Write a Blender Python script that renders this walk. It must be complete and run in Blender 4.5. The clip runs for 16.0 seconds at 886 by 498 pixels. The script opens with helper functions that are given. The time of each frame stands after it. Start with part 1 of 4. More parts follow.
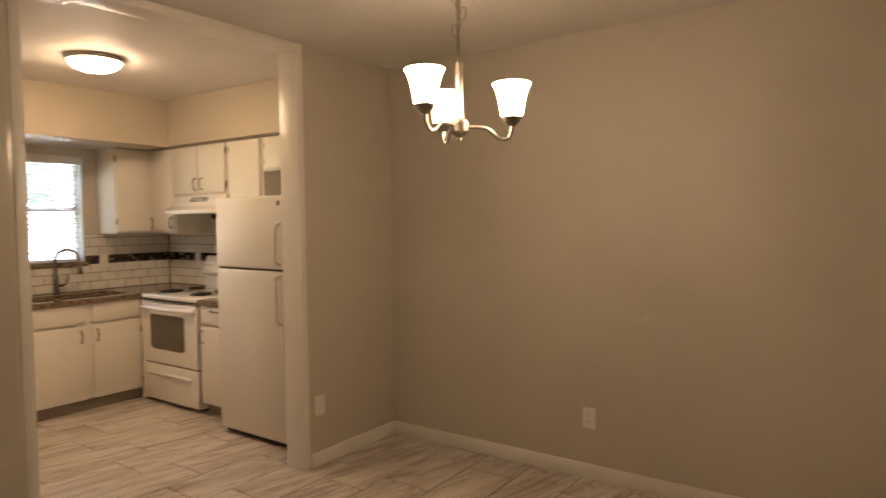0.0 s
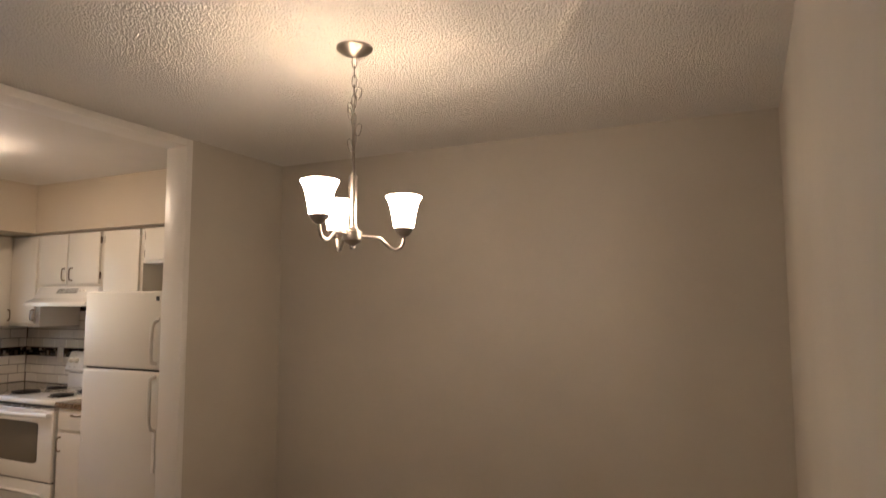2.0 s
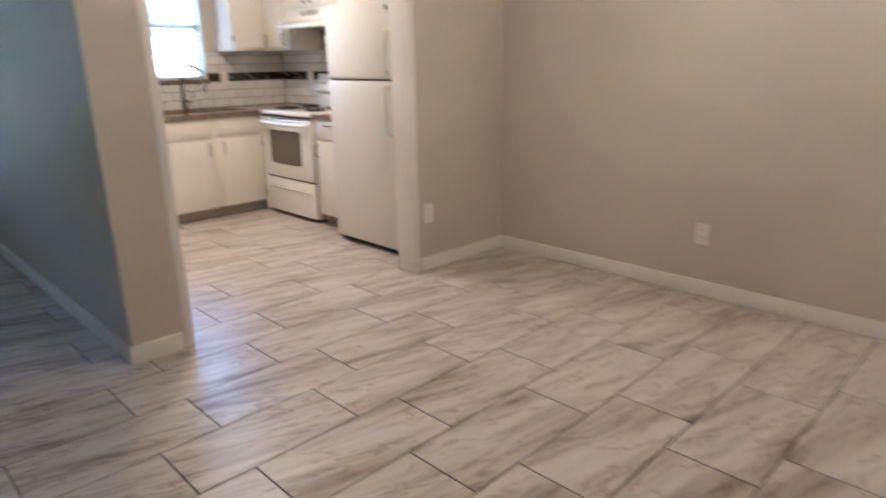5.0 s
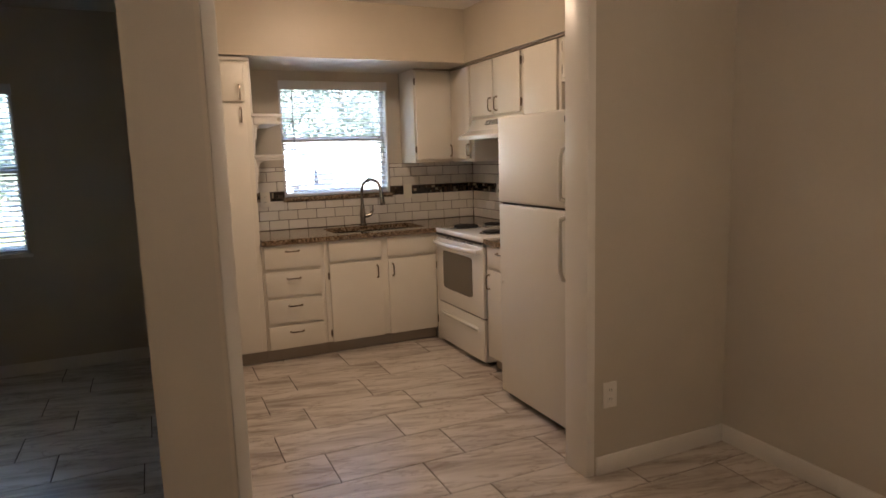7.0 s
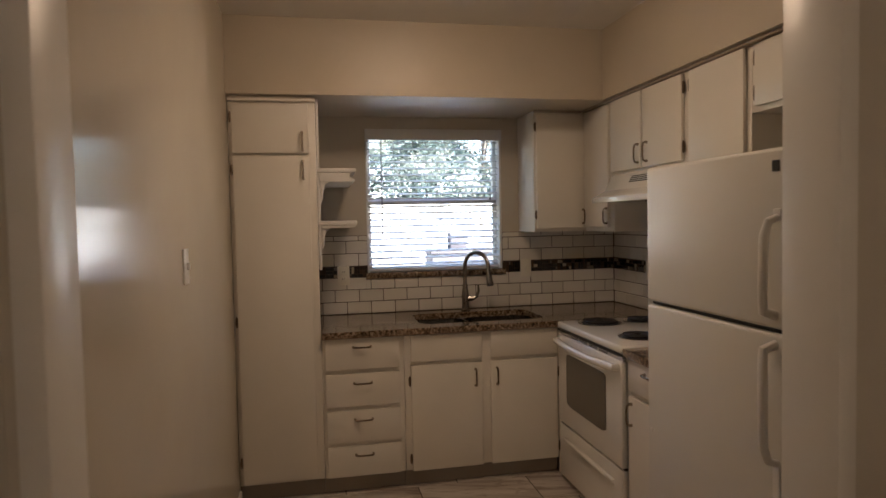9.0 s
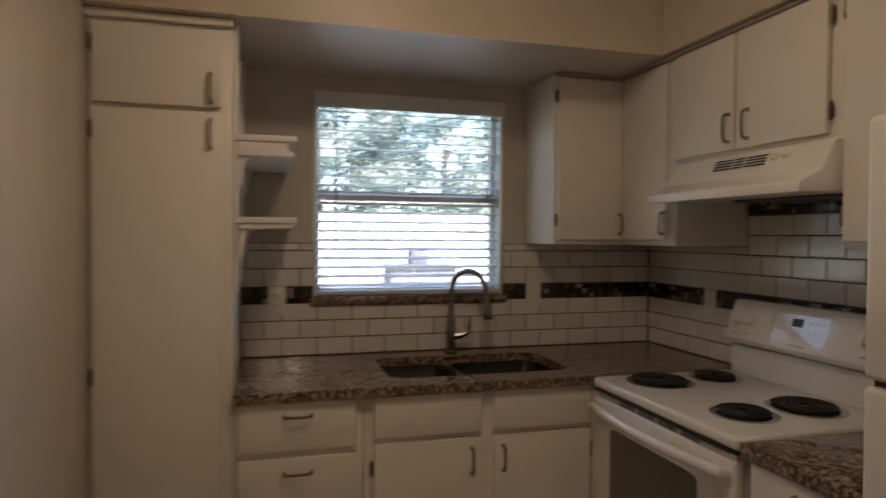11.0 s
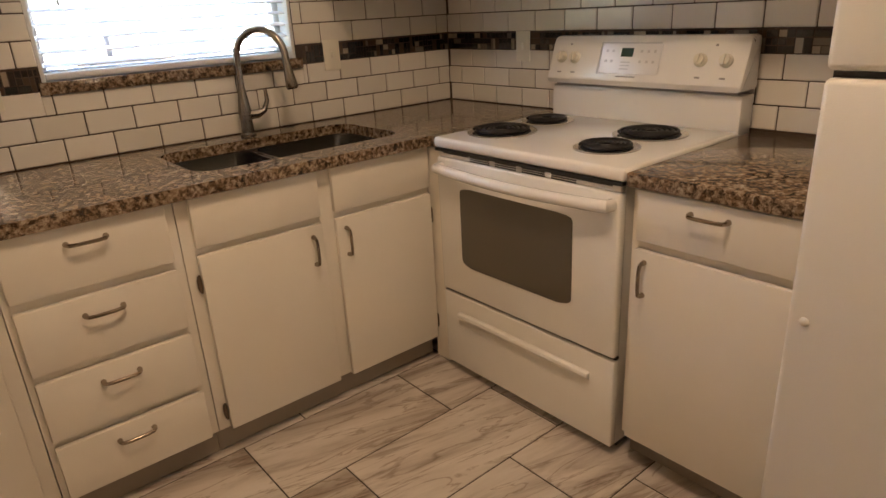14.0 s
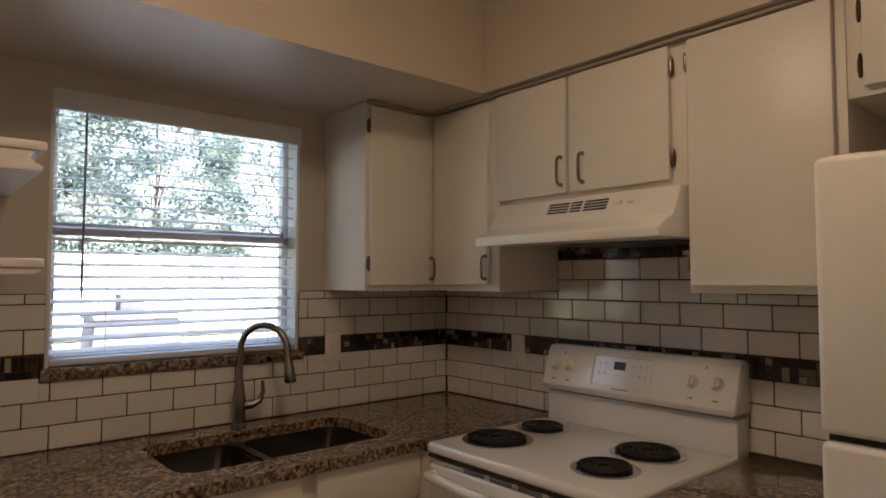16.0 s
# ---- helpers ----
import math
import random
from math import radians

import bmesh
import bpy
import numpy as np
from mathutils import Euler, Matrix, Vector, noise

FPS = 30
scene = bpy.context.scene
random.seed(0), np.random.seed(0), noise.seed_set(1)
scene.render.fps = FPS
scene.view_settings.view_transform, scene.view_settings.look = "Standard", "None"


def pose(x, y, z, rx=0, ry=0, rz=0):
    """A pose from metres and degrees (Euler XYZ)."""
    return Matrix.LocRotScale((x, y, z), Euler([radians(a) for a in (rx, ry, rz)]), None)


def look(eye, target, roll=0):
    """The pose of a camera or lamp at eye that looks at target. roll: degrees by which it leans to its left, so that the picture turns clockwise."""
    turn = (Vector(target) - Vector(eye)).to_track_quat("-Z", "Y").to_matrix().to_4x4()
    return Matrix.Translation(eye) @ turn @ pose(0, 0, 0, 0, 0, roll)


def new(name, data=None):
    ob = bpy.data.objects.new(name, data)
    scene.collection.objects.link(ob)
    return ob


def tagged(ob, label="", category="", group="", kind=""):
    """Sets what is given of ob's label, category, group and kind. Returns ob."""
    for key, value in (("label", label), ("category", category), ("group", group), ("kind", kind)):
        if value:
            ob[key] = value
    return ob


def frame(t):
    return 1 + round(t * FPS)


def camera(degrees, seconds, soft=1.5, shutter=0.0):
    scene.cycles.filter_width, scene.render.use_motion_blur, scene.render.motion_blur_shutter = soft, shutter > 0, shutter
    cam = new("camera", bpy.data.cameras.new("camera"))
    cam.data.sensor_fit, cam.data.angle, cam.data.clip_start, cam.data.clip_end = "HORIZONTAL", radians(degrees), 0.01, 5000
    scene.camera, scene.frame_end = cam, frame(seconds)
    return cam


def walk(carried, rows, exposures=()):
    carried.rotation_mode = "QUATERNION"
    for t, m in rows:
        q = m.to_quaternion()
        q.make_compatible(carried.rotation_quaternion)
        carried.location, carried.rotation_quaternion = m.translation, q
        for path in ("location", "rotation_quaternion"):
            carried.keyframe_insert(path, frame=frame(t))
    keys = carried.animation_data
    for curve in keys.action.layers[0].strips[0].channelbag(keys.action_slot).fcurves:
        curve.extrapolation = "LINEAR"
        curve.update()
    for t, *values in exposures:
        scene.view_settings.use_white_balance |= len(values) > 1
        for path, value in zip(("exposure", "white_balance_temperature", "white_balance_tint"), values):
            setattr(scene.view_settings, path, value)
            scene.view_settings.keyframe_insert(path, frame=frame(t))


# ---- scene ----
cam = camera(69.6, 16.0, shutter=0.4)
PATH = [
    (0, (-0.126, 0.212, 1.452), (-1.282, 1.842, 1.36), -0.7),
    (0.5, (-0.114, 0.142, 1.489), (-1.027, 1.921, 1.451), -0.1),
    (1, (-0.104, 0.15, 1.527), (-0.946, 1.958, 1.677), 0.3),
    (1.5, (-0.109, 0.153, 1.544), (-0.939, 1.957, 1.784), 0.3),
    (2, (-0.105, 0.167, 1.523), (-0.961, 1.966, 1.701), -0.1),
    (2.5, (-0.105, 0.173, 1.47), (-0.978, 1.972, 1.409), -0.4),
    (3, (-0.099, 0.147, 1.358), (-0.957, 1.922, 1.02), -1.4),
    (3.5, (-0.101, 0.132, 1.297), (-0.952, 1.874, 0.806), -1.9),
    (4, (-0.099, 0.122, 1.277), (-0.947, 1.825, 0.659), -2.0),
    (4.5, (-0.078, 0.155, 1.265), (-0.954, 1.824, 0.598), -0.0),
    (5, (-0.129, 0.219, 1.26), (-1.493, 1.566, 0.691), -1.0),
    (5.2, (-0.151, 0.233, 1.307), (-1.633, 1.481, 0.812), -0.7),
    (7.3, (-0.873, 1.224, 1.416), (-2.704, 1.986, 1.161), -2.1),
    (7.5, (-0.947, 1.293, 1.408), (-2.8, 2.011, 1.178), -2.2),
    (8, (-1.258, 1.447, 1.404), (-3.153, 2.05, 1.192), -1.7),
    (8.5, (-1.579, 1.606, 1.443), (-3.519, 2.079, 1.329), -1.7),
    (8.7, (-1.684, 1.656, 1.45), (-3.639, 2.066, 1.354), -1.7),
    (10.8, (-2.899, 1.855, 1.393), (-4.861, 2.241, 1.336), 0.3),
    (11, (-3.02, 1.843, 1.399), (-4.947, 2.376, 1.358), 0.4),
    (11.5, (-3.249, 1.807, 1.398), (-5.062, 2.652, 1.361), -0.0),
    (12, (-3.396, 1.849, 1.388), (-5.137, 2.826, 1.271), -0.5),
    (12.5, (-3.477, 1.821, 1.376), (-5.184, 2.833, 1.122), -2.9),
    (13, (-3.5, 1.753, 1.348), (-5.049, 2.94, 0.913), -2.6),
    (13.5, (-3.495, 1.701, 1.309), (-4.97, 2.895, 0.677), -2.9),
    (14, (-3.484, 1.68, 1.279), (-4.935, 2.862, 0.574), -3.2),
    (14.5, (-3.482, 1.676, 1.285), (-4.946, 2.882, 0.652), -3.0),
    (15, (-3.487, 1.681, 1.329), (-4.995, 2.95, 0.99), -2.3),
    (15.5, (-3.491, 1.683, 1.378), (-5.021, 2.97, 1.352), -1.1),
    (16, (-3.5, 1.681, 1.406), (-5.019, 2.979, 1.505), 0.0),
]
EXPOSURES = [
    (0.0, 4.0, 7110, 10), (0.5, 4.4, 6190, 10), (1.0, 4.20, 5740, 10), (1.5, 4.05, 5590, 10), (2.0, 3.8, 5830, 10), (2.5, 4.15, 5160, 10),
    (3.0, 4.54, 5220, 9), (3.5, 4.78, 5070, 8), (4.5, 4.83, 4970, 7), (5.2, 4.78, 4920, 6), (7.3, 3.37, 6240, 12), (8.0, 3.11, 6240, 12),
    (8.7, 2.86, 6240, 12), (10.8, 2.5, 6190, 11), (11.5, 2.55, 6040, 11), (12.0, 2.67, 6040, 11), (12.5, 2.97, 6040, 11), (13.0, 3.47, 6680, 11),
    (14.0, 3.88, 6730, 11), (14.6, 4.06, 6730, 11), (15.0, 3.77, 6510, 11), (15.5, 2.92, 6390, 11), (16.0, 2.76, 6360, 11),
]
walk(cam, [(t, look(eye, target, roll)) for t, eye, target, roll in PATH], EXPOSURES)

# ---- light ----
world = bpy.data.worlds.new("world")
scene.world = world
world.use_nodes = True
_n = world.node_tree.nodes
_sky = _n.new("ShaderNodeTexSky")
_sky.sky_type, _sky.sun_disc = "NISHITA", False
_sky.sun_elevation, _sky.sun_rotation = radians(52), radians(60)
world.node_tree.links.new(_sky.outputs[0], _n["Background"].inputs[0])
_n["Background"].inputs[1].default_value = 0.15
sun = new("sun", bpy.data.lights.new("sun", "SUN"))
sun.data.energy, sun.data.angle, sun.data.color = 5.0, radians(0.5), (1.0, 0.95, 0.86)
sun.matrix_world = look((0, 0, 20), (-11.0, -6.3, 20 - 16.2))
LAMP = 4.1        # glow of the chandelier shades
DOME = 5.5        # glow of the kitchen ceiling light
WARM = (1.0, 0.73, 0.50)

# ---- materials ----


def mat(name, base, rough=0.5, metal=0.0, coat=0.0, emit=None, power=0.0, trans=0.0):
    m = bpy.data.materials.new(name)
    m.use_nodes = True
    b = m.node_tree.nodes["Principled BSDF"]
    b.inputs["Base Color"].default_value = (*base, 1)
    b.inputs["Roughness"].default_value = rough
    b.inputs["Metallic"].default_value = metal
    b.inputs["Coat Weight"].default_value = coat
    b.inputs["Transmission Weight"].default_value = trans
    if emit:
        b.inputs["Emission Color"].default_value = (*emit, 1)
        b.inputs["Emission Strength"].default_value = power
    return m


def node(m, kind, **values):
    n = m.node_tree.nodes.new(kind)
    for key, v in values.items():
        n.inputs[key].default_value = v
    return n


def link(m, a, b):
    m.node_tree.links.new(a, b)


def shader(m):
    return m.node_tree.nodes["Principled BSDF"]


def coords(m, scale=(1, 1, 1)):
    c = node(m, "ShaderNodeTexCoord")
    p = node(m, "ShaderNodeMapping")
    p.inputs["Scale"].default_value = scale
    link(m, c.outputs["Object"], p.inputs["Vector"])
    return p.outputs["Vector"]


def noise_of(m, scale, detail=4.0, vec=None, rough=0.55):
    n = node(m, "ShaderNodeTexNoise", Scale=scale, Detail=detail, Roughness=rough)
    link(m, vec if vec is not None else coords(m), n.inputs["Vector"])
    return n.outputs["Fac"]


def ramp(m, fac, *stops):
    r = node(m, "ShaderNodeValToRGB")
    while len(r.color_ramp.elements) < len(stops):
        r.color_ramp.elements.new(0.5)
    for e, (pos, c) in zip(r.color_ramp.elements, stops):
        e.position, e.color = pos, (*c, 1)
    link(m, fac, r.inputs["Fac"])
    return r.outputs["Color"]


def bump(m, height, strength, distance):
    b = node(m, "ShaderNodeBump", Strength=strength, Distance=distance)
    link(m, height, b.inputs["Height"])
    link(m, b.outputs["Normal"], shader(m).inputs["Normal"])


def shade_by(m, base, amount, scale, detail=4.0):
    """Mottles the base colour and the gloss a little, at one scale."""
    f = noise_of(m, scale, detail)
    lo, hi = [c * (1 - amount) for c in base], [min(1, c * (1 + amount)) for c in base]
    link(m, ramp(m, f, (0.3, lo), (0.7, hi)), shader(m).inputs["Base Color"])
    return f


def paint(name, base, rough, grain=260.0, depth=0.0006, mottle=0.035, strength=0.35):
    m = mat(name, base, rough)
    shade_by(m, base, mottle, 2.3)
    bump(m, noise_of(m, grain, 3.0), strength, depth)
    return m


WALL = paint("greige_wall_paint", (0.525, 0.48, 0.405), 0.55, 180, 0.0012)
KITCHEN_WALL = paint("semi_gloss_kitchen_paint", (0.60, 0.545, 0.46), 0.15, 30, 0.0004)
TRIM = paint("white_trim_paint", (0.76, 0.73, 0.68), 0.33, 90, 0.0005)
CAB = paint("white_cabinet_paint", (0.74, 0.70, 0.625), 0.38, 60, 0.0005, 0.03)
SHELF_WHITE = paint("white_shelf_paint", (0.76, 0.74, 0.71), 0.4, 80, 0.0005)
SMOOTH_CEIL = paint("kitchen_ceiling_paint", (0.74, 0.71, 0.66), 0.7, 120, 0.001)
SOFFIT = paint("soffit_paint", (0.53, 0.465, 0.37), 0.42, 60, 0.0006)

POPCORN = mat("popcorn_ceiling", (0.76, 0.73, 0.68), 0.95)
_v = node(POPCORN, "ShaderNodeTexVoronoi", Scale=130.0)
link(POPCORN, coords(POPCORN), _v.inputs["Vector"])
_f = noise_of(POPCORN, 100, 5)
_mx = node(POPCORN, "ShaderNodeMath")
_mx.operation = "SUBTRACT"
link(POPCORN, _f, _mx.inputs[0])
link(POPCORN, _v.outputs["Distance"], _mx.inputs[1])
bump(POPCORN, _mx.outputs[0], 0.85, 0.010)

FLOOR_TILE = mat("marbled_porcelain", (0.5, 0.47, 0.43), 0.34)
_oi = node(FLOOR_TILE, "ShaderNodeObjectInfo")
_c = node(FLOOR_TILE, "ShaderNodeTexCoord")
_mul = node(FLOOR_TILE, "ShaderNodeVectorMath")
_mul.operation = "MULTIPLY_ADD"
_mul.inputs[1].default_value = (31.0, 17.0, 9.0)
link(FLOOR_TILE, _oi.outputs["Random"], _mul.inputs[0])
link(FLOOR_TILE, _c.outputs["Object"], _mul.inputs[2])
_turn = node(FLOOR_TILE, "ShaderNodeMapping")
_turn.inputs["Rotation"].default_value = (0, 0, radians(13))
link(FLOOR_TILE, _mul.outputs[0], _turn.inputs["Vector"])
_st = node(FLOOR_TILE, "ShaderNodeMapping")
_st.inputs["Scale"].default_value = (8.0, 1.25, 1.0)
link(FLOOR_TILE, _turn.outputs[0], _st.inputs["Vector"])
_big = node(FLOOR_TILE, "ShaderNodeTexNoise", Scale=1.1, Detail=8.0, Roughness=0.64, Distortion=0.55)
link(FLOOR_TILE, _st.outputs[0], _big.inputs["Vector"])
_base = ramp(FLOOR_TILE, _big.outputs["Fac"], (0.32, (0.25, 0.195, 0.155)), (0.43, (0.45, 0.395, 0.345)),
             (0.53, (0.59, 0.535, 0.48)), (0.66, (0.66, 0.61, 0.56)), (0.8, (0.53, 0.475, 0.42)))
_vein = node(FLOOR_TILE, "ShaderNodeTexNoise", Scale=1.7, Detail=5.0, Roughness=0.55, Distortion=0.8)
link(FLOOR_TILE, _st.outputs[0], _vein.inputs["Vector"])
_line = ramp(FLOOR_TILE, _vein.outputs["Fac"], (0.470, (1, 1, 1)), (0.496, (0.52, 0.45, 0.39)), (0.520, (1, 1, 1)))
_mixc = node(FLOOR_TILE, "ShaderNodeMix")
_mixc.data_type, _mixc.blend_type = "RGBA", "MULTIPLY"
_mixc.inputs["Factor"].default_value = 0.8
link(FLOOR_TILE, _base, _mixc.inputs[6])
link(FLOOR_TILE, _line, _mixc.inputs[7])
link(FLOOR_TILE, _mixc.outputs[2], shader(FLOOR_TILE).inputs["Base Color"])
link(FLOOR_TILE, ramp(FLOOR_TILE, noise_of(FLOOR_TILE, 14, 4), (0.3, (0.28,) * 3), (0.7, (0.42,) * 3)), shader(FLOOR_TILE).inputs["Roughness"])
bump(FLOOR_TILE, noise_of(FLOOR_TILE, 25, 5), 0.15, 0.002)
GROUT = paint("brown_floor_grout", (0.055, 0.040, 0.030), 0.9, 200, 0.001)

SUBWAY = mat("glazed_white_tile", (0.72, 0.69, 0.63), 0.12, coat=0.3)
_oi2 = node(SUBWAY, "ShaderNodeObjectInfo")
link(SUBWAY, ramp(SUBWAY, _oi2.outputs["Random"], (0.0, (0.66, 0.63, 0.57)), (1.0, (0.75, 0.72, 0.67))), shader(SUBWAY).inputs["Base Color"])
bump(SUBWAY, noise_of(SUBWAY, 9, 2), 0.12, 0.004)
TILE_GROUT = paint("dark_brown_grout", (0.062, 0.042, 0.031), 0.9, 300, 0.0008)
MOSAIC = mat("glass_mosaic", (0.1, 0.08, 0.06), 0.12, coat=0.4)
_g = node(MOSAIC, "ShaderNodeNewGeometry")
_mc = ramp(MOSAIC, _g.outputs["Random Per Island"], (0.0, (0.007, 0.007, 0.008)), (0.42, (0.022, 0.014, 0.011)), (0.60, (0.075, 0.050, 0.034)),
           (0.76, (0.17, 0.145, 0.115)), (0.87, (0.34, 0.285, 0.22)))
for nd in MOSAIC.node_tree.nodes:
    if nd.type == "VALTORGB":
        nd.color_ramp.interpolation = "CONSTANT"
link(MOSAIC, _mc, shader(MOSAIC).inputs["Base Color"])

GRANITE = mat("brown_granite", (0.3, 0.25, 0.2), 0.10)
shader(GRANITE).inputs["Specular IOR Level"].default_value = 0.5
_gn = noise_of(GRANITE, 66, 8, rough=0.74)
_gv = node(GRANITE, "ShaderNodeTexVoronoi", Scale=92.0)
link(GRANITE, coords(GRANITE), _gv.inputs["Vector"])
_gb = ramp(GRANITE, _gn, (0.375, (0.012, 0.009, 0.008)), (0.44, (0.075, 0.048, 0.030)), (0.515, (0.22, 0.155, 0.10)), (0.595, (0.36, 0.295, 0.22)), (0.68, (0.42, 0.37, 0.295)), (0.78, (0.20, 0.14, 0.09)))
_gs = ramp(GRANITE, _gv.outputs["Color"], (0.10, (0.10, 0.075, 0.06)), (0.20, (0.62, 0.50, 0.40)), (0.34, (1, 0.98, 0.95)), (0.8, (1, 1, 1)))
_gm = node(GRANITE, "ShaderNodeMix")
_gm.data_type, _gm.blend_type = "RGBA", "MULTIPLY"
_gm.inputs["Factor"].default_value = 0.85
link(GRANITE, _gb, _gm.inputs[6])
link(GRANITE, _gs, _gm.inputs[7])
link(GRANITE, _gm.outputs[2], shader(GRANITE).inputs["Base Color"])

ENAMEL = mat("white_enamel", (0.78, 0.765, 0.73), 0.16, coat=0.5)
shade_by(ENAMEL, (0.78, 0.765, 0.73), 0.02, 3)
FRIDGE = paint("pebbled_white_fridge", (0.68, 0.65, 0.59), 0.38, 420, 0.0008, 0.02, 0.5)
PLASTIC = mat("ivory_plastic", (0.72, 0.69, 0.60), 0.35)
WHITE_PLASTIC = mat("white_plastic", (0.76, 0.73, 0.68), 0.35)
GLOSS_PANEL = mat("glossy_white_panel", (0.74, 0.74, 0.74), 0.06, coat=0.5)
BLACK = mat("black_plastic", (0.012, 0.012, 0.013), 0.4)
DARKGLASS = mat("smoked_oven_glass", (0.105, 0.09, 0.066), 0.16, coat=0.4)
COIL = paint("black_coil_metal", (0.012, 0.011, 0.011), 0.5, 200, 0.0005)
CHROME = mat("chrome", (0.62, 0.6, 0.57), 0.16, 1.0)
STEEL = paint("brushed_steel", (0.21, 0.20, 0.185), 0.26, 300, 0.0003)
shader(STEEL).inputs["Metallic"].default_value = 1.0
NICKEL = paint("brushed_nickel", (0.30, 0.27, 0.235), 0.36, 300, 0.0003)
shader(NICKEL).inputs["Metallic"].default_value = 1.0
FAUCET = paint("dark_brushed_nickel", (0.30, 0.275, 0.25), 0.27, 300, 0.0003)
shader(FAUCET).inputs["Metallic"].default_value = 1.0
PULL = paint("antique_nickel", (0.34, 0.285, 0.23), 0.24, 200, 0.0004)
shader(PULL).inputs["Metallic"].default_value = 1.0
HINGE = paint("dark_bronze_hinge", (0.16, 0.12, 0.085), 0.3, 200, 0.0004)
shader(HINGE).inputs["Metallic"].default_value = 0.8
TOEKICK = paint("taupe_toe_kick", (0.28, 0.24, 0.2), 0.6, 80, 0.001)
SHADE = mat("lit_frosted_glass", (0.85, 0.8, 0.7), 0.4, emit=WARM, power=LAMP)
SHADE_INSIDE = mat("inside_of_frosted_glass", (0.8, 0.75, 0.66), 0.5, emit=WARM, power=LAMP * 0.3)
BULB = mat("lit_bulb_glass", (0.85, 0.8, 0.7), 0.4, emit=WARM, power=LAMP * 1.6)
DOMEGLASS = mat("lit_dome_glass", (0.85, 0.8, 0.7), 0.4, emit=(1.0, 0.71, 0.47), power=DOME)
GLASS = mat("window_glass", (1, 1, 1), 0.0, trans=1.0)
shader(GLASS).inputs["IOR"].default_value = 1.01
FRAMEPAINT = paint("white_window_frame", (0.72, 0.73, 0.73), 0.4, 90, 0.0004)
SLAT = paint("white_blind_slat", (0.70, 0.71, 0.73), 0.45, 60, 0.0004)
WAND = mat("grey_blind_wand", (0.20, 0.22, 0.25), 0.3)
DISPLAY = mat("green_clock_display", (0.012, 0.018, 0.012), 0.45, emit=(0.10, 0.22, 0.10), power=0.004)
PANEL_GREY = mat("pale_grey_print", (0.50, 0.50, 0.50), 0.4)
PRINT = mat("grey_print", (0.32, 0.31, 0.3), 0.5)
GRASS = paint("dry_lawn", (0.17, 0.18, 0.075), 0.95, 14, 0.02, 0.35, 0.8)
CONCRETE = paint("pale_concrete", (0.62, 0.61, 0.58), 0.85, 30, 0.004, 0.08)
FENCE = paint("whitewashed_board", (0.74, 0.73, 0.70), 0.7, 18, 0.003, 0.06)
BARK = paint("bark", (0.16, 0.14, 0.12), 0.9, 20, 0.02, 0.3, 0.9)
LEAF = mat("leaf", (0.07, 0.11, 0.03), 0.8)
_lg = node(LEAF, "ShaderNodeNewGeometry")
_leafy = ramp(LEAF, _lg.outputs["Random Per Island"], (0.0, (0.7, 0.7, 0.7)), (1.0, (1.0, 1.0, 1.0)))
# pale clumps and bluish darks put sun glare and haze into the leaf colour
_glare_clump = ramp(LEAF, noise_of(LEAF, 0.55, 3), (0.36, (0.10, 0.145, 0.135)), (0.47, (0.20, 0.25, 0.23)), (0.56, (0.52, 0.56, 0.50)))
_lm = node(LEAF, "ShaderNodeMix")
_lm.data_type, _lm.blend_type = "RGBA", "MULTIPLY"
_lm.inputs["Factor"].default_value = 1.0
link(LEAF, _glare_clump, _lm.inputs[6])
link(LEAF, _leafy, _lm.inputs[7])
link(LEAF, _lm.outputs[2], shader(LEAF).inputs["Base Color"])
_tr = node(LEAF, "ShaderNodeBsdfTranslucent")
link(LEAF, _lm.outputs[2], _tr.inputs["Color"])
_ms = node(LEAF, "ShaderNodeMixShader", Fac=0.55)
link(LEAF, shader(LEAF).outputs[0], _ms.inputs[1])
link(LEAF, _tr.outputs[0], _ms.inputs[2])
link(LEAF, _ms.outputs[0], LEAF.node_tree.nodes["Material Output"].inputs["Surface"])
# soffit-coloured trim darkened to taupe: its shadow line is in the paint
SHADOW_TRIM = paint("taupe_shadow_line_trim", (0.36, 0.30, 0.235), 0.6, 120, 0.0008)
# dark lavender grey puts the barbecue's shaded look into the brick colour
BRICK = paint("shadow_grey_brick", (0.10, 0.092, 0.10), 0.85, 40, 0.004, 0.2)

# ---- mesh helpers ----
ORIGIN = {}


def box(x0, x1, y0, y1, z0, z1, b=0.0, seg=2, into=None):
    bm = bmesh.new()
    bmesh.ops.create_cube(bm, size=1.0)
    for v in bm.verts:
        v.co = Vector(((x0 + x1) / 2 + v.co.x * (x1 - x0), (y0 + y1) / 2 + v.co.y * (y1 - y0), (z0 + z1) / 2 + v.co.z * (z1 - z0)))
    if b > 0:
        bmesh.ops.bevel(bm, geom=list(bm.edges), offset=b, segments=seg, profile=0.5, affect="EDGES")
    return merge(into, bm) if into is not None else bm


def merge(a, b):
    me = bpy.data.meshes.new("tmp")
    b.to_mesh(me)
    b.free()
    a.from_mesh(me)
    bpy.data.meshes.remove(me)
    return a


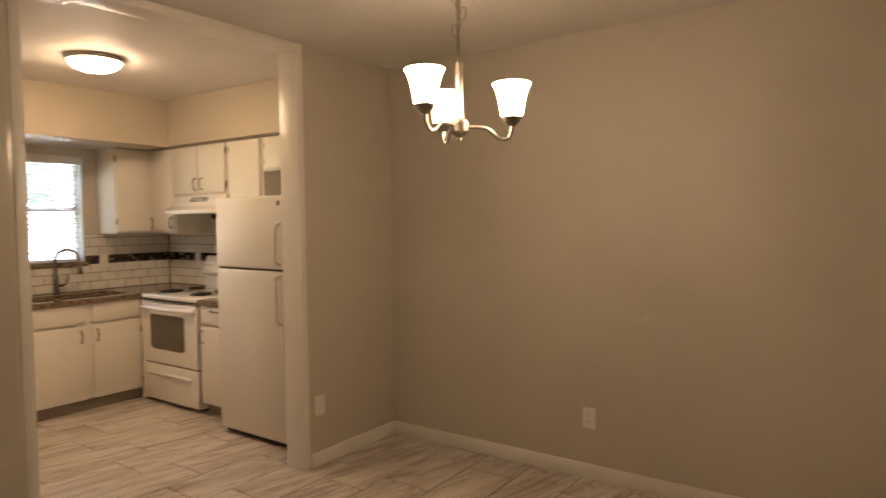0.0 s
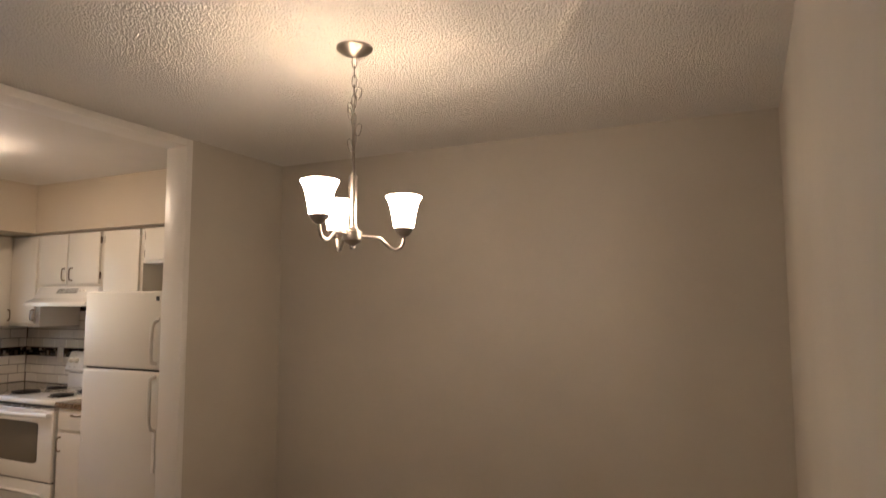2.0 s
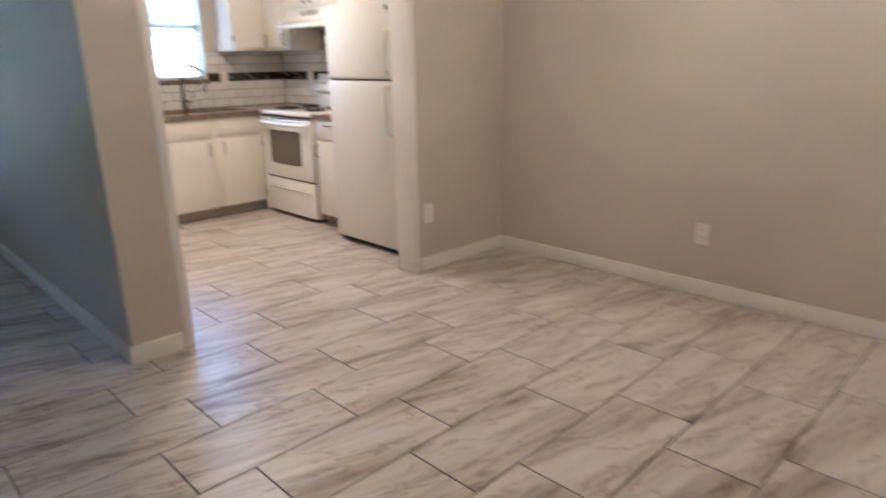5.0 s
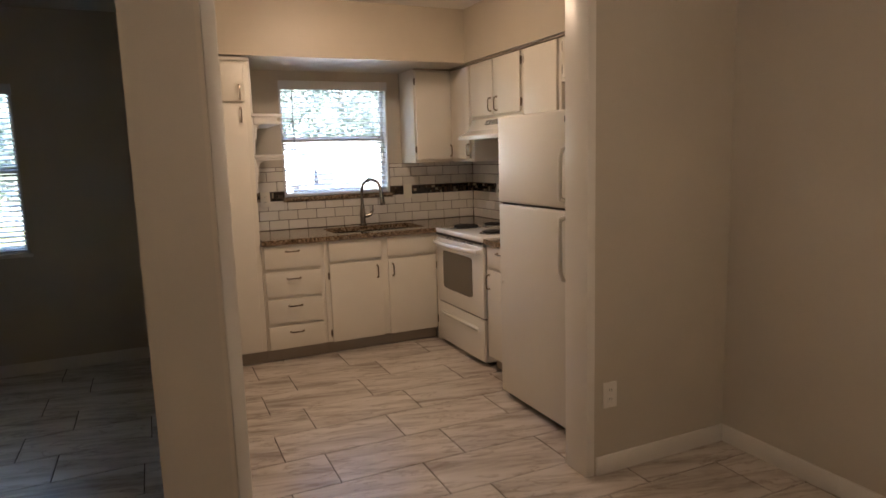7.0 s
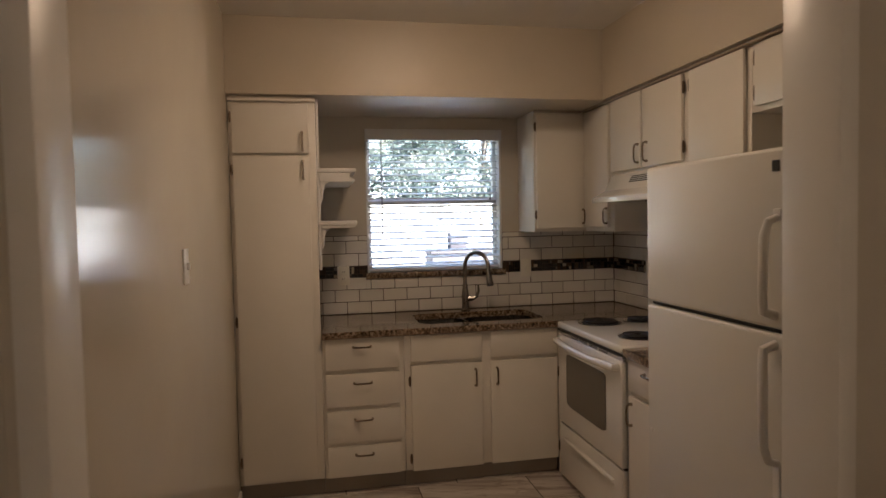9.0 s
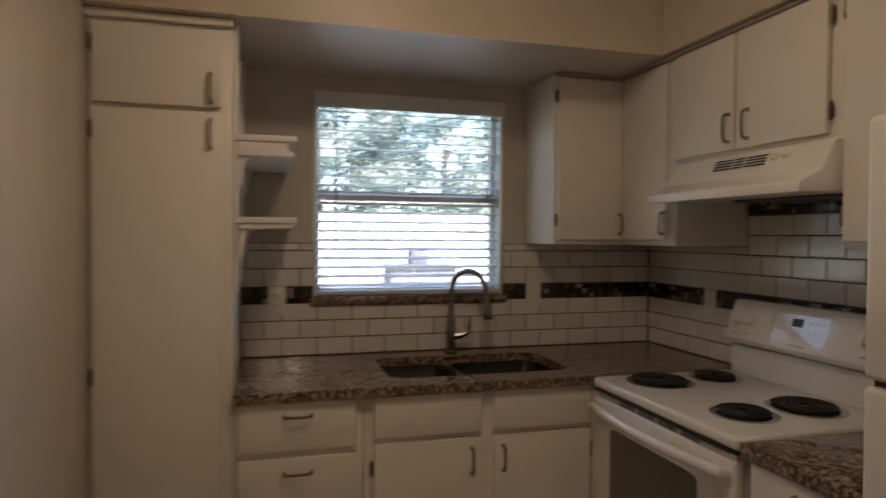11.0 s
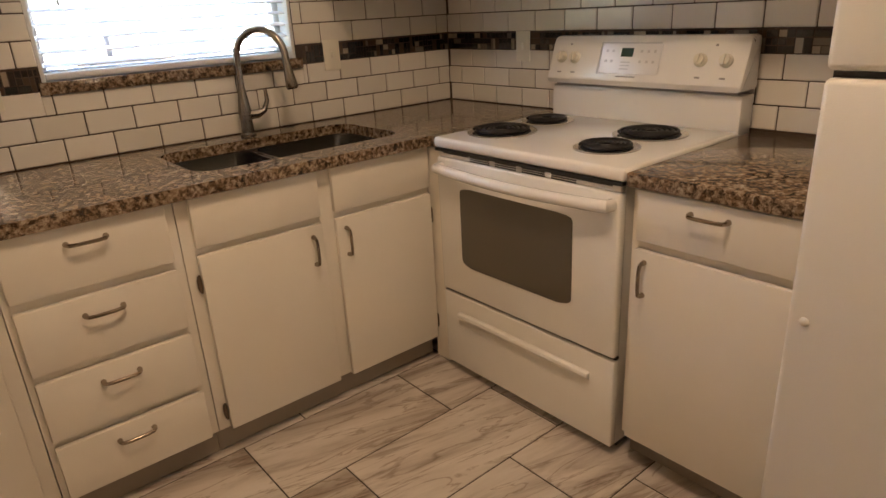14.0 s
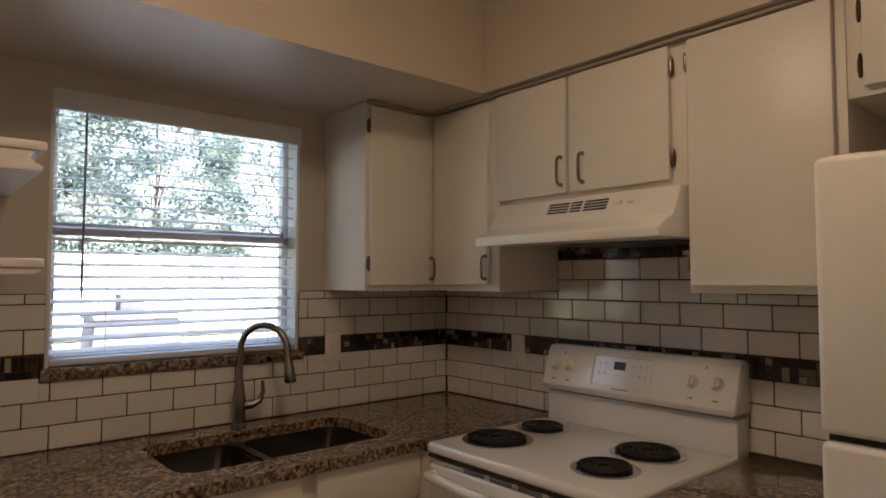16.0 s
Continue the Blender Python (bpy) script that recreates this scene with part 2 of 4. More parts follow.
def tube(points, radius, seg=8, closed=False):
    """A round bar swept along points; radius may be one number or one a point."""
    bm = bmesh.new()
    pts = [Vector(p) for p in points]
    n = len(pts)
    rad = radius if isinstance(radius, (list, tuple)) else [radius] * n
    rings, side = [], None
    for i, p in enumerate(pts):
        a = pts[(i - 1) % n] if closed or i else p
        c = pts[(i + 1) % n] if closed or i < n - 1 else p
        d = (c - a).normalized()
        if side is None:
            side = d.orthogonal().normalized()
        side = (side - d * side.dot(d)).normalized()
        up = d.cross(side)
        rings.append([bm.verts.new(p + (side * math.cos(2 * math.pi * k / seg) + up * math.sin(2 * math.pi * k / seg)) * rad[i]) for k in range(seg)])
    for i in range(n if closed else n - 1):
        r, s = rings[i], rings[(i + 1) % n]
        for k in range(seg):
            bm.faces.new((r[k], r[(k + 1) % seg], s[(k + 1) % seg], s[k]))
    if not closed:
        bm.faces.new(rings[0][::-1])
        bm.faces.new(rings[-1])
    return bm


def lathe(profile, centre=(0, 0, 0), seg=28, m=None, head=True):
    """Turns (radius, height) pairs about the upright axis."""
    bm = bmesh.new()
    rings = []
    for r, z in profile:
        rings.append([bm.verts.new((r * math.cos(2 * math.pi * k / seg), r * math.sin(2 * math.pi * k / seg), z)) for k in range(seg)])
    for a, b in zip(rings, rings[1:]):
        for k in range(seg):
            bm.faces.new((a[k], a[(k + 1) % seg], b[(k + 1) % seg], b[k]))
    bm.faces.new(rings[0][::-1])
    if head:
        bm.faces.new(rings[-1])
    if m is not None:
        bmesh.ops.transform(bm, matrix=m, verts=bm.verts)
    bmesh.ops.translate(bm, vec=centre, verts=bm.verts)
    return bm


def prism(outline, axis, a, b, bevel=0.0):
    """An outline of pairs, drawn out from a to b along axis 'x', 'y' or 'z'."""
    bm = bmesh.new()
    put = {"x": lambda p, t: (t, p[0], p[1]), "y": lambda p, t: (p[0], t, p[1]), "z": lambda p, t: (p[0], p[1], t)}[axis]
    lo = [bm.verts.new(put(p, a)) for p in outline]
    hi = [bm.verts.new(put(p, b)) for p in outline]
    bm.faces.new(lo)
    bm.faces.new(hi[::-1])
    n = len(outline)
    for k in range(n):
        bm.faces.new((lo[k], hi[k], hi[(k + 1) % n], lo[(k + 1) % n]))
    bmesh.ops.recalc_face_normals(bm, faces=bm.faces)
    if bevel:
        bmesh.ops.bevel(bm, geom=list(bm.edges), offset=bevel, segments=2, profile=0.5, affect="EDGES")
    return bm


def mesh_of(name, bm, material, at, smooth=True):
    bmesh.ops.translate(bm, vec=-Vector(at), verts=bm.verts)
    bmesh.ops.recalc_face_normals(bm, faces=bm.faces)
    me = bpy.data.meshes.new(name)
    bm.to_mesh(me)
    bm.free()
    me.materials.append(material)
    if smooth:
        me.shade_smooth()
        me.set_sharp_from_angle(angle=radians(35))
    return me


def thing(name, at, label, category, group="", kind=""):
    ob = tagged(new(name), label, category, group, kind)
    ob.empty_display_size = 0.1
    ob.location = at
    ORIGIN[ob.name] = Vector(at)
    return ob


def part(name, bm, material, parent, label=""):
    at = ORIGIN[parent.name]
    ob = new(name, mesh_of(name, bm, material, at))
    ob.parent = parent
    ORIGIN[ob.name] = at
    return tagged(ob, label)


def solid(name, bm, material, label="", category="", group="", kind="", at=(0, 0, 0)):
    ob = new(name, mesh_of(name, bm, material, at))
    ob.location = at
    ORIGIN[ob.name] = Vector(at)
    return tagged(ob, label, category, group, kind)


def structure(name, bm, material, label, category="wall"):
    return solid(name, bm, material, label, category, kind="structure")


# ---- plan ----
XW, XR = -5.845, 0.065          # window wall, right wall
YK, YD = 3.705, 3.524           # back wall of the kitchen and of the dining room
XS, XK = -2.90, -3.05           # both faces of the stub wall
YL, YM = 1.302, 1.040           # both faces of the wall between kitchen and living room
OL, OR = 1.314, 2.711           # opening into the kitchen
H, HK, YS = 2.460, 2.485, -3.0   # ceilings of dining room and kitchen, wall behind
SB, SX, SY = 2.10, -5.175, 3.31  # soffit
WY0, WY1, WZ0, WZ1 = 2.038, 2.913, 1.125, 2.02   # kitchen window opening
LY0, LY1, LZ0, LZ1 = -1.25, 0.30, 0.84, 1.96     # living room window opening
T = 0.16


def wall_with_window(name, y0, y1, wy0, wy1, wz0, wz1, label):
    bm = box(XW - T, XW, y0, wy0, -0.05, H + 0.1)
    box(XW - T, XW, wy1, y1, -0.05, H + 0.1, into=bm)
    box(XW - T, XW, wy0, wy1, -0.05, wz0, into=bm)
    box(XW - T, XW, wy0, wy1, wz1, H + 0.1, into=bm)
    return structure(name, bm, WALL, label)


wall_with_window("wall_west", YM + 0.15, YK + T, WY0, WY1, WZ0, WZ1, "greige painted wall with the kitchen window")
wall_with_window("wall_west_living", YS - T, YM + 0.15, LY0, LY1, LZ0, LZ1, "greige painted living room wall with a window")
structure("wall_north_kitchen", box(XW, XK, YK, YK + T, -0.05, H + 0.1), WALL, "greige painted kitchen back wall")
structure("wall_north", box(XS, XR + T, YD, YK + T, -0.05, H + 0.1), WALL, "plain greige painted dining room wall")
structure("wall_stub", box(XK, XS, OR + 0.02, YK + T, -0.05, H + 0.1), WALL, "short greige wall beside the kitchen opening")
structure("wall_east", box(XR, XR + T, YS - T, YD, -0.05, H + 0.1), WALL, "plain greige painted wall")
structure("wall_partition_kitchen", box(XW, XS - 0.001, YL - 0.05, YL, -0.05, H + 0.1), KITCHEN_WALL, "semi-gloss cream painted kitchen side of the partition")
structure("wall_partition", box(XW, XS, YM, YL - 0.05, -0.05, H + 0.1), WALL, "greige partition wall between kitchen and living room")
structure("wall_south", box(XW, XR, YS - T, YS, -0.05, H + 0.1), WALL, "plain greige painted wall")
structure("ceiling", box(XS, XR + T, YS - T, YD + T, H, H + 0.14), POPCORN, "white popcorn textured ceiling", "ceiling")
structure("ceiling_living", box(XW - T, XS, YS - T, YM + 0.05, H, H + 0.14), POPCORN, "white popcorn textured ceiling", "ceiling")
structure("ceiling_kitchen", box(XW - T, XS, YM + 0.05, YK + T, HK, H + 0.14), SMOOTH_CEIL, "smooth white kitchen ceiling", "ceiling")
bm = box(XW, SX, YL, YK, SB, HK + 0.01)
box(SX, XK, SY, YK, SB, HK + 0.01, into=bm)
structure("soffit", bm, SOFFIT, "beige painted soffit above the kitchen cabinets", "soffit")
structure("roof_slab", box(XW - 0.5, XR + 0.5, YS - 0.5, YK + 0.6, H + 0.16, H + 0.3), TRIM, "plain roof slab closing the house", "roof")

# casing and jambs of the opening
for nm, b, lab in (
    ("trim_jamb", box(XK - 0.004, XS + 0.004, OR, OR + 0.042, 0.0, H - 0.002, 0.004), "white painted door jamb"),
    ("trim_jamb", box(XK - 0.004, XS + 0.004, OL - 0.045, OL, 0.0, H - 0.002, 0.004), "white painted door jamb"),
    ("trim_header", box(XK - 0.004, XS + 0.004, OL, OR, H - 0.045, H - 0.002, 0.004), "white painted header trim under the ceiling"),
):
    structure(nm, b, TRIM, lab, "trim")

BH, BT = 0.085, 0.013


def baseboard(x0, x1, y0, y1):
    structure("baseboard", box(x0, x1, y0, y1, 0.0, BH, 0.004), TRIM, "white painted baseboard", "baseboard")


baseboard(XS, XS + BT, OR + 0.05, YD)
baseboard(XS + BT, XR, YD - BT, YD)
baseboard(XR - BT, XR, YS, YD - BT)
baseboard(XS, XS + BT, YM - 0.004, OL - 0.052)
baseboard(XW, XS + BT, YM - BT, YM)
baseboard(XW, XW + BT, YS, YM - BT)
baseboard(-5.2, XK - 0.006, YL, YL + BT)
baseboard(XW, XR, YS, YS + BT)

# ---- kitchen window and blind ----


def window(name, y0, y1, z0, z1, label, sill, slats):
    w = thing(name, (XW, (y0 + y1) / 2, z0), label, "window", kind="structure")
    f = 0.035
    xa, xb = XW - 0.115, XW - 0.075
    bm = box(xa, xb, y0, y0 + f, z0, z1, 0.003)
    box(xa, xb, y1 - f, y1, z0, z1, 0.003, into=bm)
    box(xa, xb, y0, y1, z0, z0 + f, 0.003, into=bm)
    box(xa, xb, y0, y1, z1 - f, z1, 0.003, into=bm)
    part("window_frame", bm, FRAMEPAINT, w)
    zm = z0 + (z1 - z0) * 0.505
    part("meeting_rail", box(xa - 0.01, xb + 0.012, y0 + f * 0.5, y1 - f * 0.5, zm - 0.022, zm + 0.022, 0.004), FRAMEPAINT, w)
    for za, zb in ((z0 + f, zm - 0.022), (zm + 0.022, z1 - f)):
        p = part("pane", box(xa + 0.016, xa + 0.02, y0 + f, y1 - f, za, zb), GLASS, w)
        p.visible_shadow = False
    bm = box(XW - 0.075, XW + 0.004, y0 - 0.001, y0 + 0.012, z0, z1, 0.002)
    box(XW - 0.075, XW + 0.004, y1 - 0.012, y1 + 0.001, z0, z1, 0.002, into=bm)
    part("window_jamb", bm, FRAMEPAINT, w)
    if sill:
        part("window_sill", box(XW - 0.07, XW + 0.024, y0 - 0.012, y1 + 0.02, z0 - 0.034, z0 + 0.004, 0.004), GRANITE, w, "speckled brown granite sill")
    else:
        part("window_sill", box(XW - 0.07, XW + 0.03, y0 - 0.02, y1 + 0.02, z0 - 0.02, z0 + 0.004, 0.004), TRIM, w)
    b = thing(name.replace("window", "blind").split("_")[0] + "_venetian", (XW, (y0 + y1) / 2, z1 - 0.06), "white horizontal slat blind with open slats", "blind", "window blinds")
    part("valance", box(XW - 0.01, XW + 0.012, y0 + 0.002, y1 + 0.006, z1 - 0.062, z1 + 0.006, 0.003), SLAT, b)
    part("head_rail", box(XW - 0.055, XW - 0.012, y0 + 0.014, y1 - 0.014, z1 - 0.05, z1 - 0.004, 0.003), SLAT, b)
    top, bot = z1 - 0.075, z0 + 0.05
    me = None
    for k in range(slats):
        z = top - (top - bot) * k / (slats - 1)
        if me is None:
            s = prism([(XW - 0.062, z + 0.0045), (XW - 0.037, z + 0.0018), (XW - 0.012, z - 0.0060), (XW - 0.012, z - 0.0035), (XW - 0.037, z + 0.0043), (XW - 0.062, z + 0.0070)], "y", y0 + 0.016, y1 - 0.016)
            first = part("slat", s, SLAT, b)
            me, z_first = first.data, z
        else:
            o = new("slat", me)
            o.parent, o.location = b, (0, 0, z - z_first)
    part("bottom_rail", box(XW - 0.062, XW - 0.012, y0 + 0.016, y1 - 0.016, z0 + 0.008, z0 + 0.028, 0.004), SLAT, b)
    for f2 in (0.2, 0.52, 0.86):
        y = y0 + (y1 - y0) * f2
        part("ladder_cord", tube([(XW - 0.013, y, z1 - 0.06), (XW - 0.013, y, z0 + 0.02)], 0.0011, 5), SLAT, b)
    yw = y0 + (y1 - y0) * 0.115
    part("tilt_wand", tube([(XW + 0.006, yw, z1 - 0.06), (XW + 0.006, yw - 0.003, z0 + (z1 - z0) * 0.25)], 0.0042, 6), WAND, b, "grey plastic tilt wand")
    yc = y0 + (y1 - y0) * 0.92
    part("lift_cord", tube([(XW + 0.004, yc, z1 - 0.06), (XW + 0.004, yc - 0.006, z1 - 0.42)], 0.0012, 5), SLAT, b)
    part("cord_tassel", lathe([(0.002, 0.02), (0.006, 0.012), (0.008, 0.0), (0.004, -0.004)], (XW + 0.004, yc - 0.006, z1 - 0.44), 10), WAND, b, "grey cord tassel")


window("window_1", WY0, WY1, WZ0, WZ1, "white single-hung kitchen window with two sashes", True, 20)
window("window_2", LY0, LY1, LZ0, LZ1, "white single-hung living room window", False, 30)

# ---- pulls and hinges ----


def pull(parent, c, along, out, half=0.0455, r=0.0052):
    """A bowed bar pull; along and out are unit vectors."""
    c, a, o = Vector(c), Vector(along), Vector(out)
    pts = [c - a * half, c - a * half + o * 0.012, c - a * half * 0.9 + o * 0.021, c - a * half * 0.5 + o * 0.025, c + a * half * 0.5 + o * 0.025,
           c + a * half * 0.9 + o * 0.021, c + a * half + o * 0.012, c + a * half]
    part("handle", tube(pts, [r * 1.5, r * 1.1, r, r * 0.95, r * 0.95, r, r * 1.1, r * 1.5], 8), PULL, parent, "bowed antique nickel handle")


def hinge(parent, c, out, across):
    c, o, s = Vector(c), Vector(out), Vector(across)
    up = Vector((0, 0, 1))
    bm = tube([c + up * z + o * 0.006 for z in (-0.029, -0.024, -0.012, 0.012, 0.024, 0.029)], [0.002, 0.0042, 0.0052, 0.0052, 0.0042, 0.002], 8)
    for k in (-1, 1):
        for z0, z1, w in ((-0.024, -0.015, 0.0055), (-0.015, 0.015, 0.0075), (0.015, 0.024, 0.0055)):
            a, b = c + s * 0.001 * k, c + s * w * k + o * 0.0022
            box(min(a.x, b.x), max(a.x, b.x), min(a.y, b.y), max(a.y, b.y), c.z + z0, c.z + z1, into=bm)
    part("hinge", bm, HINGE, parent, "dark bronze hinge")


DOOR_T = 0.021
EX, EY, EZ = (1, 0, 0), (0, 1, 0), (0, 0, 1)


def front_x(parent, name, face, y0, y1, z0, z1):
    """A slab door or drawer front on a face that looks along +x."""
    return part(name, box(face + 0.0025, face + DOOR_T, y0, y1, z0, z1, 0.004), CAB, parent)


def front_y(parent, name, face, x0, x1, z0, z1):
    return part(name, box(x0, x1, face - DOOR_T, face - 0.0025, z0, z1, 0.004), CAB, parent)


# ---- kitchen: base cabinets ----
FX, CZ, CT = -5.225, 0.875, 0.036      # cabinet face, counter top, slab thickness
TK = 0.095                              # toe kick

pan = thing("pantry_cabinet", (-5.5, 1.52, 0), "tall white painted pantry cabinet with two slab doors", "cabinet")
part("body", box(XW + 0.001, FX, YL + 0.002, 1.735, TK, SB - 0.003, 0.002), CAB, pan)
part("toe_kick", box(XW + 0.001, FX - 0.035, YL + 0.002, 1.735, 0.004, TK), TOEKICK, pan, "taupe toe kick")
part("top_trim", box(FX, FX + 0.022, YL + 0.002, 1.737, SB - 0.03, SB - 0.004, 0.004), CAB, pan)
d = front_x(pan, "door", FX, YL + 0.02, 1.70, 1.808, SB - 0.045)
pull(d, (FX + DOOR_T, 1.668, 1.868), EZ, EX)
hinge(d, (FX + 0.008, YL + 0.014, 1.99), EX, EY)
d = front_x(pan, "door", FX, YL + 0.02, 1.70, 0.11, 1.792)
pull(d, (FX + DOOR_T, 1.668, 1.722), EZ, EX)
for z in (1.725, 0.95, 0.22):
    hinge(d, (FX + 0.008, YL + 0.014, z), EX, EY)

drw = thing("drawer_cabinet", (-5.5, 1.95, 0), "white base cabinet with four slab drawers", "cabinet")
part("body", box(XW + 0.001, FX, 1.737, 2.168, TK, CZ - CT - 0.001, 0.002), CAB, drw)
part("toe_kick", box(XW + 0.001, FX - 0.035, 1.737, 2.168, 0.004, TK), TOEKICK, drw, "taupe toe kick")
for z0, z1 in ((0.672, 0.836), (0.475, 0.648), (0.282, 0.452), (0.098, 0.260)):
    f = front_x(drw, "drawer", FX, 1.752, 2.142, z0, z1)
    pull(f, (FX + DOOR_T, 1.945, (z0 + z1) / 2 + 0.036), EY, EX)

snk = thing("sink_cabinet", (-5.5, 2.62, 0), "white sink base cabinet with two doors and false drawer fronts", "cabinet")
part("body", box(FX - 0.02, FX, 2.17, 3.045, TK, CZ - CT - 0.001, 0.002), CAB, snk)
part("toe_kick", box(FX - 0.06, FX - 0.035, 2.17, 3.045, 0.004, TK), TOEKICK, snk, "taupe toe kick")
for y0, y1, py, hy in ((2.204, 2.598, 2.560, 2.197), (2.648, 3.038, 2.682, 3.043)):
    front_x(snk, "false_drawer_front", FX, y0, y1, 0.69, 0.834)
    f = front_x(snk, "door", FX, y0, y1, 0.094, 0.668)
    pull(f, (FX + DOOR_T, py, 0.585), EZ, EX)
    for z in (0.585, 0.16):
        hinge(f, (FX + 0.008, hy, z), EX, EY)

part("corner_filler", box(FX - 0.002, -5.1545, 3.046, 3.07, 0.004, CZ - CT - 0.001), CAB, snk)

rgt = thing("corner_base_cabinet", (-4.17, 3.36, 0), "white base cabinet with one drawer over one door", "cabinet")
FY = 3.045
part("body", box(-4.378, -3.90, FY, YK - 0.002, TK, CZ - CT - 0.001, 0.002), CAB, rgt)
part("toe_kick", box(-4.378, -3.90, FY + 0.05, YK - 0.002, 0.004, TK), TOEKICK, rgt, "taupe toe kick")
f = front_y(rgt, "drawer", FY, -4.356, -3.95, 0.70, 0.834)
pull(f, (-4.165, FY - DOOR_T, 0.798), EX, (0, -1, 0))
f = front_y(rgt, "door", FY, -4.356, -3.95, 0.098, 0.676)
pull(f, (-4.325, FY - DOOR_T, 0.60), EZ, (0, -1, 0))

# ---- worktop with a cut for the sink ----
CF = -5.185                              # front edge of the worktop
SX0, SX1, SY0, SY1 = -5.70, -5.305, 2.28, 3.01


def rounded(x0, x1, y0, y1, r, n=6):
    pts = []
    for cx, cy, a in ((x1 - r, y1 - r, 0), (x0 + r, y1 - r, 90), (x0 + r, y0 + r, 180), (x1 - r, y0 + r, 270)):
        for k in range(n + 1):
            t = radians(a + 90 * k / n)
            pts.append((cx + r * math.cos(t), cy + r * math.sin(t)))
    return pts


def slab_with_hole(x0, x1, y0, y1, z0, z1, hole):
    """A slab pierced by a loop that runs from the +x +y corner, counter-clockwise."""
    bm = bmesh.new()
    n = len(hole) // 4
    corners = [(x1, y1), (x0, y1), (x0, y0), (x1, y0)]
    layers = []
    for z in (z0, z1):
        layers.append(([bm.verts.new((*c, z)) for c in corners], [bm.verts.new((*p, z)) for p in hole]))
    for outer, inner in layers:
        for q in range(4):
            seg = inner[q * n:(q + 1) * n]
            for a, b in zip(seg, seg[1:]):
                bm.faces.new((outer[q], a, b))
            bm.faces.new((outer[q], seg[-1], inner[((q + 1) * n) % len(hole)], outer[(q + 1) % 4]))
    (o0, i0), (o1, i1) = layers
    for lo, hi in ((o0, o1), (i0, i1)):
        for k in range(len(lo)):
            bm.faces.new((lo[k], lo[(k + 1) % len(lo)], hi[(k + 1) % len(lo)], hi[k]))
    bmesh.ops.recalc_face_normals(bm, faces=bm.faces)
    return bm


top = slab_with_hole(XW + 0.010, CF, 1.737, YK - 0.010, CZ - CT, CZ, rounded(SX0, SX1, SY0, SY1, 0.07))
box(-5.19, -5.155, 3.035, YK - 0.010, CZ - CT, CZ, into=top)
solid("worktop", top, GRANITE, "speckled brown and cream polished granite worktop on the base cabinets", "worktop", at=(-5.5, 2.7, CZ - CT))
solid("worktop", box(-4.383, -3.885, 3.012, YK - 0.010, CZ - CT, CZ, 0.004), GRANITE, "short speckled brown granite worktop beside the stove", "worktop", at=(-4.15, 3.36, CZ - CT))

# sink
sk = thing("double_sink", (-5.5, 2.64, 0.68), "undermount stainless steel double sink", "sink")


def basin(y0, y1):
    z1, z0 = CZ - CT - 0.001, 0.69
    bm = bmesh.new()
    rings = []
    for inset, z in ((-0.012, z1), (0.0, z1), (0.006, z0 + 0.03), (0.025, z0 + 0.004), (0.05, z0)):
        rings.append([bm.verts.new((x, y, z)) for x, y in rounded(SX0 + inset, SX1 - inset, y0 + inset, y1 - inset, max(0.065 - inset * 0.4, 0.02))])
    for a, b in zip(rings, rings[1:]):
        for k in range(len(a)):
            bm.faces.new((a[k], a[(k + 1) % len(a)], b[(k + 1) % len(a)], b[k]))
    bm.faces.new(rings[-1])
    return bm


for y0, y1 in ((SY0 - 0.004, 2.585), (2.612, SY1 + 0.004)):
    bs = part("basin", basin(y0, y1), STEEL, sk)
    part("drain", lathe([(0.042, 0.0), (0.04, 0.005), (0.03, 0.003), (0.004, 0.002)], (-5.5, (y0 + y1) / 2, 0.691), 20), CHROME, bs, "round steel drain")
part("divider", box(SX0, SX1, 2.58, 2.617, 0.70, CZ - CT - 0.012, 0.006), STEEL, sk)

# faucet
fc = thing("kitchen_faucet", (-5.775, 2.645, CZ), "brushed nickel gooseneck pull-down faucet", "faucet")
fx, fy = -5.775, 2.645
sw = Vector((0.80, 0.60, 0)).normalized()
part("base", lathe([(0.029, 0.0), (0.029, 0.006), (0.024, 0.012), (0.022, 0.05), (0.024, 0.09), (0.019, 0.13), (0.0135, 0.17)], (fx, fy, CZ), 20), FAUCET, fc)
R = 0.095
pts = [Vector((fx, fy, CZ + 0.16)), Vector((fx, fy, CZ + 0.22))]
for k in range(13):
    a = math.pi - math.pi * 1.03 * k / 12
    pts.append(Vector((fx, fy, CZ + 0.275)) + sw * (R + R * math.cos(a)) + Vector((0, 0, R * math.sin(a))))
part("spout", tube(pts, 0.0125, 12), FAUCET, fc)
e = pts[-1]
dn = Vector((sw.x * 0.12, sw.y * 0.12, -0.99)).normalized()
part("spray_head", tube([e, e + dn * 0.02, e + dn * 0.055, e + dn * 0.095, e + dn * 0.102], [0.0125, 0.0145, 0.018, 0.022, 0.018], 14), FAUCET, fc)
lv = Vector((0.25, 0.97, 0)).normalized()
b0 = Vector((fx, fy, CZ + 0.075))
part("lever", tube([b0, b0 + lv * 0.045, b0 + lv * 0.072 + Vector((0, 0, 0.012)), b0 + lv * 0.085 + Vector((0, 0, 0.045)), b0 + lv * 0.083 + Vector((0, 0, 0.085))], [0.019, 0.017, 0.011, 0.008, 0.006], 10), FAUCET, fc)

